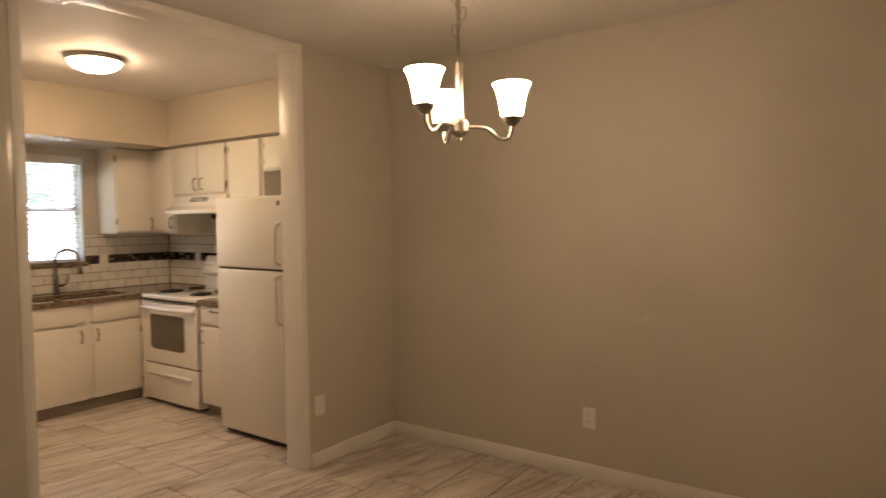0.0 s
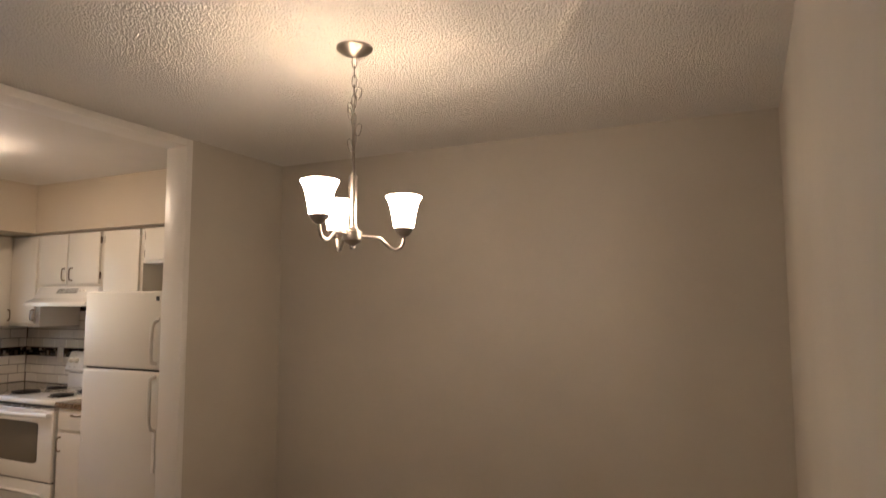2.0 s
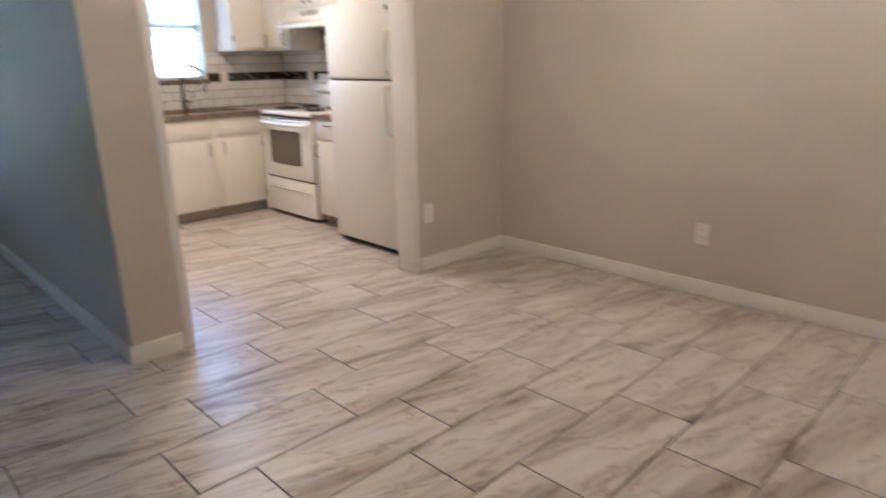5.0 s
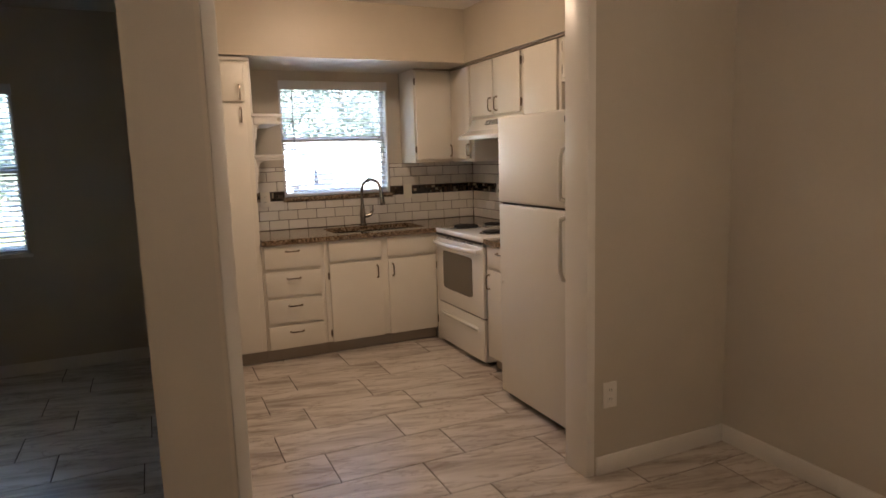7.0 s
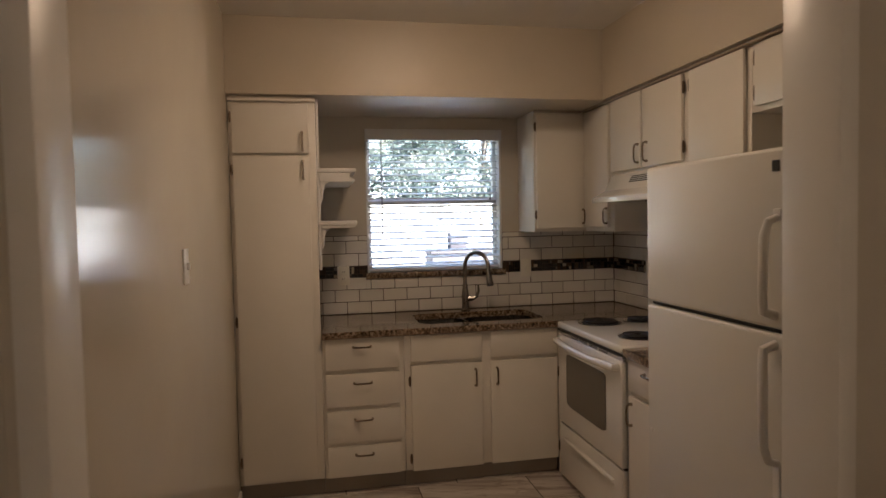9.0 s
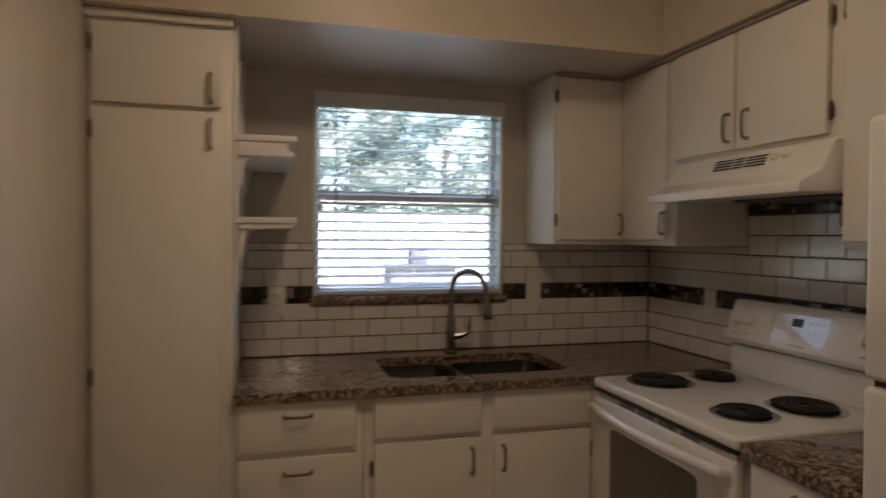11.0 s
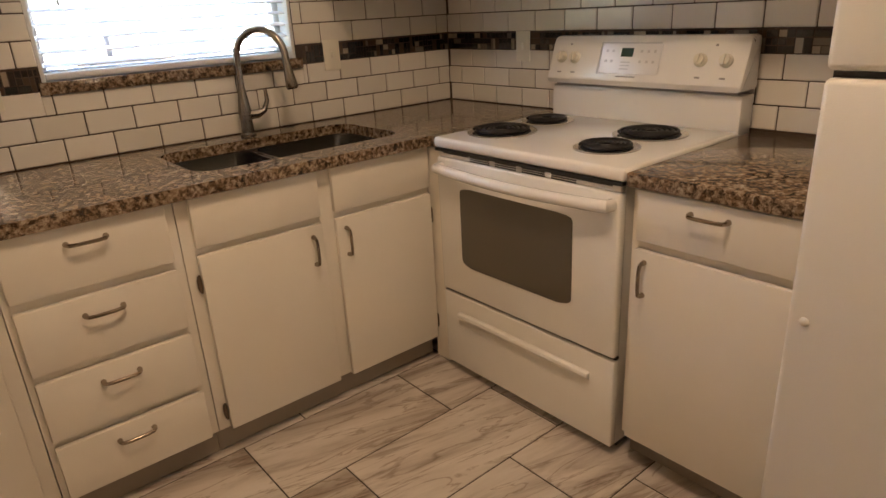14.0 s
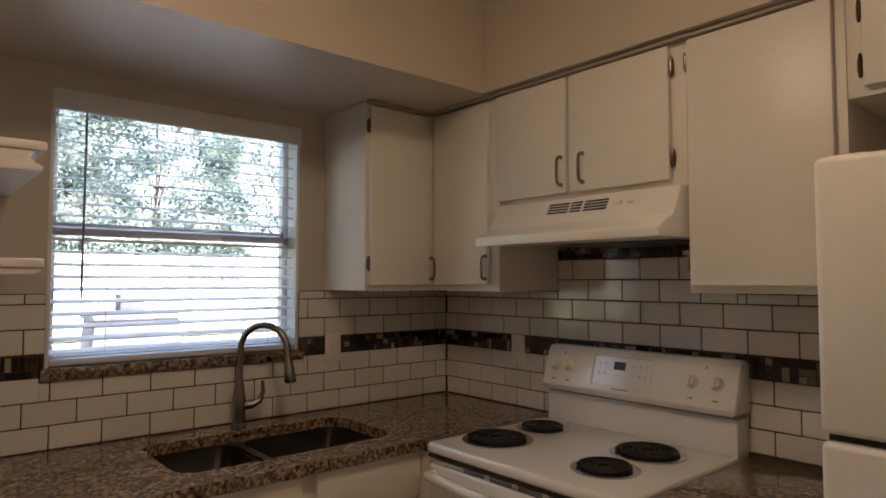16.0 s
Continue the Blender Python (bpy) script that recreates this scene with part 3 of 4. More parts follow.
# ---- upper cabinets ----
UB, UX, UY = 1.366, -5.535, 3.362
c = thing("wall_cabinet", (-5.69, 3.2, UB), "white painted wall cabinet beside the window", "cabinet", "wall cabinets")
part("body", box(XW + 0.001, UX, 3.03, YK - 0.002, UB, SB - 0.003, 0.002), CAB, c)
d = front_x(c, "door", UX, 3.042, 3.352, 1.388, 2.075)
pull(d, (UX + DOOR_T, 3.335, 1.455), EZ, EX, 0.042)
for z in (2.0, 1.47):
    hinge(d, (UX + 0.008, 3.037, z), EX, EY)

c = thing("wall_cabinet", (-5.34, 3.53, UB), "white painted corner wall cabinet with one narrow door", "cabinet", "wall cabinets")
part("body", box(UX + 0.001, -5.148, UY, YK - 0.002, UB, SB - 0.003, 0.002), CAB, c)
d = front_y(c, "door", UY, -5.505, -5.192, 1.39, 2.078)
pull(d, (-5.198, UY - DOOR_T, 1.455), EZ, (0, -1, 0), 0.042)

c = thing("wall_cabinet", (-4.79, 3.53, 1.675), "short white wall cabinet with two doors above the range hood", "cabinet", "wall cabinets")
part("body", box(-5.147, -4.406, UY, YK - 0.002, 1.675, SB - 0.003, 0.002), CAB, c)
d = front_y(c, "door", UY, -5.142, -4.822, 1.694, 2.082)
pull(d, (-4.84, UY - DOOR_T, 1.768), EZ, (0, -1, 0), 0.046)
d = front_y(c, "door", UY, -4.806, -4.452, 1.694, 2.082)
pull(d, (-4.752, UY - DOOR_T, 1.768), EZ, (0, -1, 0), 0.046)
for z in (2.02, 1.755):
    hinge(d, (-4.445, UY - 0.008, z), (0, -1, 0), EX)

c = thing("wall_cabinet", (-4.22, 3.53, 1.372), "white wall cabinet with one wide door above the worktop", "cabinet", "wall cabinets")
part("body", box(-4.405, -4.006, UY, YK - 0.002, 1.372, SB - 0.003, 0.002), CAB, c)
d = front_y(c, "door", UY, -4.395, -4.03, 1.392, 2.082)
for z in (2.02, 1.46):
    hinge(d, (-4.401, UY - 0.008, z), (0, -1, 0), EX)

c = thing("wall_cabinet", (-3.5, 3.53, 1.83), "short white wall cabinet above the refrigerator", "cabinet", "wall cabinets")
part("body", box(-4.005, XK - 0.002, UY, YK - 0.002, 1.83, SB - 0.003, 0.002), CAB, c)
for x0, x1, px, hx in ((-3.968, -3.55, -3.58, -3.974), (-3.53, -3.09, -3.50, -3.084)):
    d = front_y(c, "door", UY, x0, x1, 1.85, 2.078)
    pull(d, (px, UY - DOOR_T, 1.90), EZ, (0, -1, 0), 0.042)
    for z in (2.03, 1.90):
        hinge(d, (hx, UY - 0.008, z), (0, -1, 0), EX)
# strips that draw the dark shadow line below the soffit
structure("trim", box(UX + 0.02, XK - 0.004, UY - 0.03, UY - 0.001, SB - 0.014, SB - 0.002, 0.003), SHADOW_TRIM, "narrow trim above the cabinets, painted taupe for the soffit's shadow line", "trim")
structure("trim", box(UX + 0.001, UX + 0.026, 3.03, UY - 0.032, SB - 0.014, SB - 0.002, 0.003), SHADOW_TRIM, "narrow trim above the cabinets, painted taupe for the soffit's shadow line", "trim")
structure("trim", box(FX + 0.002, SX + 0.012, YL + 0.002, 1.75, SB - 0.002, SB + 0.012, 0.003), SOFFIT, "narrow painted soffit bead", "trim")

# ---- range hood ----
hd = thing("range_hood", (-4.75, 3.5, 1.545), "white enamel under-cabinet range hood with vent slots", "range hood")
HX0, HX1 = -5.122, -4.412
out = [(YK - 0.012, 1.532), (3.215, 1.525), (3.215, 1.550), (3.221, 1.556), (3.25, 1.570), (3.29, 1.590), (3.335, 1.6735), (YK - 0.012, 1.6735)]
shell = prism(out, "x", HX0, HX1, 0.003)
part("canopy", shell, ENAMEL, hd)
part("underside", box(-4.88, HX1 - 0.06, 3.40, YK - 0.05, 1.5225, 1.5335), BLACK, hd, "dark filter recess")
for k, x0 in enumerate((-4.873, -4.780, -4.728)):
    wd = (0.082, 0.040, 0.085)[k]
    for j in range(4):
        z = 1.624 + j * 0.0095
        y = 3.29 + (z - 1.590) * 0.539 - 0.0015
        part("vent_slot", box(x0, x0 + wd, y - 0.001, y + 0.003, z, z + 0.0045), BLACK, hd)
for x in (-4.62, -4.575):
    part("rocker_switch", box(x, x + 0.026, 3.309, 3.325, 1.635, 1.648, 0.002), WHITE_PLASTIC, hd)

# ---- stove ----
st = thing("electric_stove", (-4.775, 3.35, 0), "white electric coil stove with backguard controls", "stove")
S0, S1, SF = -5.133, -4.392, 3.045
part("body", box(S0 + 0.006, S1 - 0.009, SF, 3.685, 0.03, 0.845, 0.004), ENAMEL, st)
part("kick_base", box(S0 + 0.02, S1 - 0.02, SF + 0.03, 3.66, 0.004, 0.03), BLACK, st)
part("cooktop", box(S0 - 0.006, S1 + 0.006, SF - 0.035, 3.60, 0.846, 0.882, 0.012, 3), ENAMEL, st)
dr = part("oven_door", box(S0 + 0.004, S1 - 0.004, SF - 0.032, SF - 0.001, 0.335, 0.815, 0.008, 3), ENAMEL, st)
loop = []
for k in range(48):
    a = 2 * math.pi * (k + 0.5) / 48
    ca, sa = math.cos(a), math.sin(a)
    u = math.copysign(abs(ca) ** 0.09, ca)
    v = math.copysign(abs(sa) ** 0.09, sa)
    bow = (1 - u * u) * (0.010 if v > 0 else -0.026)
    loop.append((-4.7815 + 0.234 * u, 0.591 + 0.132 * v + bow * abs(v)))
part("oven_window", prism(loop, "y", SF - 0.0345, SF - 0.030), DARKGLASS, dr, "smoked glass oven window")
hp = []
for k in range(15):
    u = k / 14
    hp.append((S0 + 0.03 + (S1 - S0 - 0.06) * u, SF - 0.055 - 0.022 * math.sin(math.pi * u), 0.783 - 0.004 * math.sin(math.pi * u)))
hb = tube([(hp[0][0], SF - 0.03, hp[0][2])] + hp + [(hp[-1][0], SF - 0.03, hp[-1][2])], 0.0175, 12)
part("oven_handle", hb, ENAMEL, dr)
part("vent_strip", box(S0 + 0.01, S1 - 0.01, SF - 0.024, SF - 0.002, 0.817, 0.836, 0.003), ENAMEL, st)
for k in range(4):
    x = S0 + 0.165 + k * 0.112
    for j in range(3):
        part("vent_slot", box(x, x + 0.088, SF - 0.0255, SF - 0.02, 0.8180 + j * 0.0062, 0.8212 + j * 0.0062), BLACK, st)
for x in (S0 + 0.035, S1 - 0.155):
    part("vent_slot", box(x, x + 0.12, SF - 0.0255, SF - 0.02, 0.8300, 0.8335), BLACK, st)
# black strip in place of the shade between door and cooktop
part("door_gap_shadow", box(S0 + 0.001, S1 - 0.001, SF - 0.0335, SF - 0.002, 0.8365, 0.8455), BLACK, st)
dw = part("warming_drawer", box(S0 + 0.004, S1 - 0.004, SF - 0.028, SF - 0.001, 0.035, 0.325, 0.006, 3), ENAMEL, st)
# black strip in place of the shade between oven door and drawer
part("drawer_gap_shadow", box(S0 + 0.006, S1 - 0.006, SF - 0.016, SF - 0.001, 0.3255, 0.3345), BLACK, st)
pb = prism([(SF - 0.028, 0.262), (SF - 0.042, 0.258), (SF - 0.045, 0.246), (SF - 0.034, 0.238), (SF - 0.028, 0.232)], "x", S0 + 0.085, S1 - 0.085, 0.002)
part("drawer_grip", pb, ENAMEL, dw)
# backguard
part("back_riser", box(S0 + 0.004, S1 - 0.004, 3.606, 3.685, 0.846, 0.988, 0.006), ENAMEL, st)
# grey filler that draws the shadow line under the backguard
part("back_gap_shadow", box(S0 + 0.02, S1 - 0.02, 3.612, 3.68, 0.986, 1.000), PRINT, st)
bg = part("backguard", prism([(3.592, 0.998), (3.579, 1.003), (3.575, 1.012), (3.622, 1.148), (3.630, 1.157), (3.645, 1.161), (3.688, 1.161), (3.688, 0.998)], "x", S0 - 0.004, S1 + 0.004, 0.014), ENAMEL, st)


def on_panel(x, u, lift=0.0):
    """A point on the sloping control panel, u from its foot to its head."""
    nrm = Vector((0, -0.945, 0.327))
    return Vector((x, 3.575 + 0.047 * u, 1.012 + 0.136 * u)) + nrm * lift


TILT_P = Matrix.Rotation(radians(71), 4, "X")
for x in (-5.080, -5.018, -4.534, -4.452):
    kb = lathe([(0.021, 0.0), (0.021, 0.005), (0.017, 0.009), (0.0155, 0.019), (0.004, 0.020)], (0, 0, 0), 18)
    box(-0.0035, 0.0035, -0.0155, 0.0155, 0.017, 0.025, 0.001, into=kb)
    bmesh.ops.transform(kb, matrix=Matrix.Translation(on_panel(x, 0.56, 0.0005)) @ TILT_P, verts=kb.verts)
    part("knob", kb, PLASTIC, bg, "ivory plastic knob")


def panel_plate(name, x0, x1, u0, u1, lift, material, parent, label=""):
    bmx = bmesh.new()
    a = [on_panel(x0, u0, lift), on_panel(x1, u0, lift), on_panel(x1, u1, lift), on_panel(x0, u1, lift)]
    b2 = [on_panel(x0, u0, -0.004), on_panel(x1, u0, -0.004), on_panel(x1, u1, -0.004), on_panel(x0, u1, -0.004)]
    va, vb = [bmx.verts.new(p) for p in a], [bmx.verts.new(p) for p in b2]
    bmx.faces.new(va)
    bmx.faces.new(vb[::-1])
    for k in range(4):
        bmx.faces.new((va[k], vb[k], vb[(k + 1) % 4], va[(k + 1) % 4]))
    return part(name, bmx, material, parent, label)


panel_plate("clock_panel", -4.908, -4.674, 0.20, 0.92, 0.0016, GLOSS_PANEL, bg, "white clock panel")
panel_plate("panel_edge", -4.914, -4.907, 0.18, 0.94, 0.0026, PANEL_GREY, bg)
panel_plate("panel_edge", -4.907, -4.68, 0.905, 0.935, 0.0026, PANEL_GREY, bg)
panel_plate("clock_display", -4.826, -4.780, 0.60, 0.80, 0.003, DISPLAY, bg, "dark green clock display")
for x in (-4.884, -4.860, -4.748, -4.722, -4.698):
    for u in (0.46, 0.70):
        panel_plate("button", x - 0.0045, x + 0.0045, u, u + 0.06, 0.0025, PANEL_GREY, bg)
for k in range(3):
    panel_plate("print_bar", -4.822, -4.786, 0.30 + k * 0.08, 0.325 + k * 0.08, 0.0025, PANEL_GREY, bg)
panel_plate("print_bar", -4.83, -4.755, 0.12, 0.15, 0.001, PRINT, bg)
for x in (-5.080, -5.018, -4.534, -4.452):
    panel_plate("print_bar", x - 0.009, x + 0.009, 0.17, 0.21, 0.001, PRINT, bg)
for x in (-5.049, -4.493):
    panel_plate("indicator", x - 0.004, x + 0.004, 0.86, 0.91, 0.001, PRINT, bg)


def burner(x, y, r):
    z = 0.882
    pan_ = part("drip_pan", lathe([(r + 0.018, 0.0005), (r + 0.018, 0.004), (r + 0.006, 0.0055), (r - 0.004, 0.0015), (0.01, 0.001)], (x, y, z), 32), CHROME, st, "chrome drip pan")
    pts2 = []
    turns = 4.6
    for k in range(120):
        u = k / 119
        a = u * turns * 2 * math.pi
        rr = 0.018 + (r - 0.022) * u
        pts2.append((x + rr * math.cos(a), y + rr * math.sin(a), z + 0.0105))
    part("coil", tube(pts2, 0.0058, 6), COIL, pan_, "black spiral heating coil")
    part("pan_bowl", lathe([(r - 0.003, 0.0022), (r - 0.004, 0.003), (0.012, 0.0026)], (x, y, z), 28), BLACK, pan_)


burner(-5.00, 3.199, 0.099)
burner(-5.01, 3.438, 0.075)
burner(-4.583, 3.422, 0.096)
burner(-4.575, 3.193, 0.078)

# ---- refrigerator ----
fr = thing("refrigerator", (-3.52, 3.2, 0), "white pebbled top-freezer refrigerator", "refrigerator")
R0, R1, RF = -3.915, -3.225, 2.87
part("body", box(R0 + 0.004, R1 - 0.004, RF + 0.062, 3.60, 0.03, 1.59, 0.006), FRIDGE, fr)
part("grille", box(R0 + 0.012, R1 - 0.012, RF + 0.045, RF + 0.075, 0.006, 0.055), BLACK, fr, "black base grille")
fd = part("freezer_door", box(R0, R1, RF, RF + 0.055, 1.149, 1.616, 0.012, 3), FRIDGE, fr)
ld = part("fridge_door", box(R0, R1, RF, RF + 0.055, 0.042, 1.137, 0.012, 3), FRIDGE, fr)
part("door_seal", box(R0 + 0.008, R1 - 0.008, RF + 0.02, RF + 0.062, 1.136, 1.150), BLACK, fr)


def fridge_handle(parent, za, zb, zc):
    """A flat white grip: a stand-off, a long bar and a tail on the door."""
    x = R1 - 0.045
    s = 1 if zb > za else -1
    bmh = tube([(x, RF + 0.004, za), (x, RF - 0.035, za + s * 0.012), (x + 0.006, RF - 0.042, za + s * 0.05), (x + 0.01, RF - 0.042, zb - s * 0.05),
                (x + 0.012, RF - 0.03, zb - s * 0.012), (x + 0.012, RF + 0.004, zb)], [0.013, 0.013, 0.012, 0.012, 0.011, 0.010], 10)
    if zc is not None:
        box(x - 0.002, x + 0.024, RF - 0.006, RF + 0.002, min(zb, zc), max(zb, zc), 0.002, into=bmh)
    part("door_handle", bmh, WHITE_PLASTIC, parent)


fridge_handle(fd, 1.185, 1.44, 1.46)
fridge_handle(ld, 1.11, 0.80, 0.56)
part("badge", box(R1 - 0.055, R1 - 0.03, RF - 0.002, RF + 0.002, 1.555, 1.583), BLACK, fd, "small dark badge plate")
part("hinge_cap", box(R0 + 0.012, R0 + 0.075, RF + 0.03, RF + 0.085, 1.58, 1.622, 0.006, 3), WHITE_PLASTIC, fr)
part("screw_cap", lathe([(0.009, 0.0), (0.009, 0.003), (0.004, 0.006)], (0, 0, 0), 12, Matrix.Translation((-3.883, RF + 0.0005, 0.693)) @ Matrix.Rotation(radians(90), 4, "X")), WHITE_PLASTIC, ld)

# ---- corner shelves on the pantry's side ----


def shelf(z, lip):
    s = thing("bracket_shelf", (-5.54, 1.85, z), "white painted shelf board on moulded brackets", "shelf", "shelves by the window")
    part("board", box(XW + 0.002, FX - 0.012, 1.738, 1.940, z, z + 0.022, 0.005), SHELF_WHITE, s)
    if lip:
        part("moulding", prism([(1.753, z - 0.048), (1.932, z - 0.048), (1.934, z - 0.036), (1.912, z - 0.026), (1.906, z - 0.014), (1.918, z - 0.001), (1.753, z - 0.001)], "x", XW + 0.004, FX - 0.02, 0.002), SHELF_WHITE, s)
    else:
        part("moulding", prism([(1.753, z - 0.018), (1.925, z - 0.015), (1.940, z - 0.001), (1.753, z - 0.001)], "x", XW + 0.004, FX - 0.02, 0.002), SHELF_WHITE, s)
    low = z - (0.049 if lip else 0.019)
    arc = [(1.753, low), (1.80, low), (1.779, low - 0.015), (1.769, low - 0.04), (1.766, low - 0.09), (1.753, low - 0.11)]
    for xb in (XW + 0.0925, FX - 0.0675):
        part("bracket", prism(arc, "x", xb, xb + 0.03, 0.003), SHELF_WHITE, s)


shelf(1.711, True)
shelf(1.436, False)
structure("trim_rail", box(FX - 0.075, FX - 0.03, 1.737, 1.752, 1.20, SB - 0.004, 0.003), SHELF_WHITE, "white upright shelf rail", "trim")
structure("trim_rail", box(XW + 0.085, XW + 0.13, 1.737, 1.752, 1.20, SB - 0.004, 0.003), SHELF_WHITE, "white upright shelf rail", "trim")

# ---- outlets and switches ----


def plate(name, c, n, w, h, label, kind, material=WHITE_PLASTIC):
    """A cover plate whose face looks along the unit vector n."""
    o = thing(name, c, label, "outlet" if kind == "outlet" else "switch", "wall plates")
    m = Matrix.Translation(c) @ Vector(n).to_track_quat("Z", "Y").to_matrix().to_4x4()

    def p(nm, bmx, mt):
        bmesh.ops.transform(bmx, matrix=m, verts=bmx.verts)
        return part(nm, bmx, mt, o)
    p("cover_plate", box(-w / 2, w / 2, -h / 2, h / 2, 0.0, 0.006, 0.002), material)
    if kind == "outlet":
        for s in (-1, 1):
            p("socket", box(-0.016, 0.016, s * 0.02 - 0.0135, s * 0.02 + 0.0135, 0.005, 0.0085, 0.002), material)
            for x in (-0.006, 0.006):
                p("slot", box(x - 0.0012, x + 0.0012, s * 0.02 - 0.002, s * 0.02 + 0.008, 0.008, 0.0092), BLACK)
    else:
        p("toggle", box(-0.0045, 0.0045, -0.011, 0.013, 0.005, 0.016, 0.002), material)
    return o


plate("wall_outlet", (-1.494, YD, 0.342), (0, -1, 0), 0.072, 0.116, "white duplex outlet on the dining room wall", "outlet")
plate("wall_outlet", (XS, 2.835, 0.36), (1, 0, 0), 0.072, 0.116, "white duplex outlet on the short wall", "outlet")
plate("wall_outlet", (XR, 1.52, 0.46), (-1, 0, 0), 0.072, 0.116, "white duplex outlet on the plain wall", "outlet")
plate("wall_outlet", (XW + 0.0125, 1.885, 1.118), (1, 0, 0), 0.074, 0.118, "ivory duplex outlet in the tiled backsplash", "outlet", PLASTIC)
plate("light_switch", (XW + 0.0125, 3.068, 1.128), (1, 0, 0), 0.074, 0.118, "ivory toggle switch in the tiled backsplash", "switch", PLASTIC)
plate("light_switch", (-5.36, YK - 0.0125, 1.118), (0, -1, 0), 0.074, 0.118, "ivory toggle switch beside the stove", "switch", PLASTIC)
plate("light_switch", (-4.03, YL, 1.315), (0, 1, 0), 0.072, 0.116, "white toggle switch on the kitchen wall", "switch")
plate("wall_outlet", (-3.97, YL, 0.50), (0, 1, 0), 0.072, 0.116, "white duplex outlet low on the kitchen wall", "outlet")
ch = thing("door_chime", (XR, 1.47, 2.15), "white wall-mounted plastic chime box high on the wall", "chime")
part("case", box(XR - 0.022, XR, 1.445, 1.478, 2.155, 2.30, 0.006), WHITE_PLASTIC, ch)

# ---- chandelier ----
AX = Vector((-1.360, 2.058, 0))
chd = thing("chandelier", (AX.x, AX.y, H), "brushed nickel chandelier with three lit frosted glass shades", "chandelier")
part("ceiling_canopy", lathe([(0.066, 0.0), (0.066, -0.006), (0.058, -0.014), (0.035, -0.026), (0.014, -0.034), (0.006, -0.036)], (AX.x, AX.y, H), 32), NICKEL, chd)
z = H - 0.036
k = 0


def chain_link(c, turn, w=0.0085, h=0.017, r=0.0019, lean=0.0):
    pts3 = []
    for j in range(12):
        a = 2 * math.pi * j / 12
        v = Vector((w * math.cos(a), 0, h * math.sin(a) + (0.006 if math.sin(a) > 0 else -0.006)))
        v = Matrix.Rotation(lean, 4, "Y") @ v
        pts3.append(Vector(c) + Matrix.Rotation(turn, 4, "Z") @ v)
    return tube(pts3, r, 6, True)


while z > 2.205:
    part("chain_link", chain_link((AX.x, AX.y, z - 0.018), k * math.pi / 2 + 0.5), NICKEL, chd)
    z -= 0.036
    k += 1
for j in range(8):
    a = 0.6 + 1.25 * j
    zz = 2.29 - 0.030 * j * 0.9
    part("chain_link", chain_link((AX.x + 0.016 * math.cos(a), AX.y + 0.016 * math.sin(a), zz), a, 0.010, 0.018, 0.0018, 0.25), NICKEL, chd)
part("stem", lathe([(0.006, 2.215), (0.006, 1.995), (0.011, 1.990), (0.011, 1.978)], (AX.x, AX.y, 0), 14), NICKEL, chd)
part("column", lathe([(0.016, 1.985), (0.0145, 1.97), (0.0145, 1.83), (0.018, 1.80), (0.030, 1.79), (0.032, 1.775), (0.026, 1.765)], (AX.x, AX.y, 0), 20), NICKEL, chd)
part("hub", lathe([(0.026, 1.790), (0.034, 1.785), (0.034, 1.755), (0.024, 1.745), (0.012, 1.738), (0.010, 1.733), (0.012, 1.728), (0.004, 1.722)], (AX.x, AX.y, 0), 20), NICKEL, chd)
rt, tw = Vector((0.84, 0.54, 0)), Vector((0.54, -0.84, 0))
for th, dz in ((8, -0.014), (126, 0.013), (250, -0.002)):
    dv = rt * math.cos(radians(th)) + tw * math.sin(radians(th))
    P = lambda r_, z_: AX + dv * r_ + Vector((0, 0, z_ + dz * min(1.0, r_ / 0.18)))
    arm = part("arm", tube([P(0.03, 1.772), P(0.075, 1.772), P(0.10, 1.768), P(0.118, 1.752), P(0.135, 1.737), P(0.155, 1.733), P(0.172, 1.742), P(0.18, 1.76), P(0.182, 1.782)], 0.0065, 10), NICKEL, chd)
    cpt = P(0.182, 0)
    part("cup", lathe([(0.008, 1.780), (0.018, 1.786), (0.030, 1.800), (0.034, 1.812), (0.02, 1.812)], (cpt.x, cpt.y, dz), 18), NICKEL, arm)
    sh = lathe([(0.030, 1.811), (0.036, 1.815), (0.039, 1.835), (0.044, 1.865), (0.051, 1.895), (0.058, 1.912), (0.064, 1.920), (0.0645, 1.924), (0.060, 1.926)], (cpt.x, cpt.y, dz), 24, head=False)
    glass = part("shade", sh, SHADE, chd, "lit frosted white glass shade")
    part("inner_glass", lathe([(0.02, 1.822), (0.035, 1.832), (0.041, 1.865), (0.048, 1.895), (0.060, 1.926)], (cpt.x, cpt.y, dz), 24, head=False), SHADE_INSIDE, glass)
    part("bulb", lathe([(0.010, 1.823), (0.012, 1.840), (0.020, 1.858), (0.023, 1.872), (0.018, 1.886), (0.006, 1.893)], (cpt.x, cpt.y, dz), 14), BULB, glass, "frosted lit bulb")

# ---- kitchen ceiling light ----
kl = thing("ceiling_light", (-4.20, 2.24, HK), "flush dome ceiling light with a brushed rim, lit", "ceiling light")
part("rim", lathe([(0.168, 0.0), (0.168, -0.014), (0.162, -0.026), (0.15, -0.030), (0.146, -0.01)], (-4.20, 2.24, HK), 40), NICKEL, kl)
part("diffuser", lathe([(0.149, -0.029), (0.142, -0.045), (0.118, -0.066), (0.08, -0.082), (0.04, -0.090), (0.008, -0.092)], (-4.20, 2.24, HK), 40), DOMEGLASS, kl, "lit frosted glass dome")
part("finial", lathe([(0.012, -0.094), (0.012, -0.10), (0.007, -0.108), (0.003, -0.112)], (-4.20, 2.24, HK), 14), NICKEL, kl)
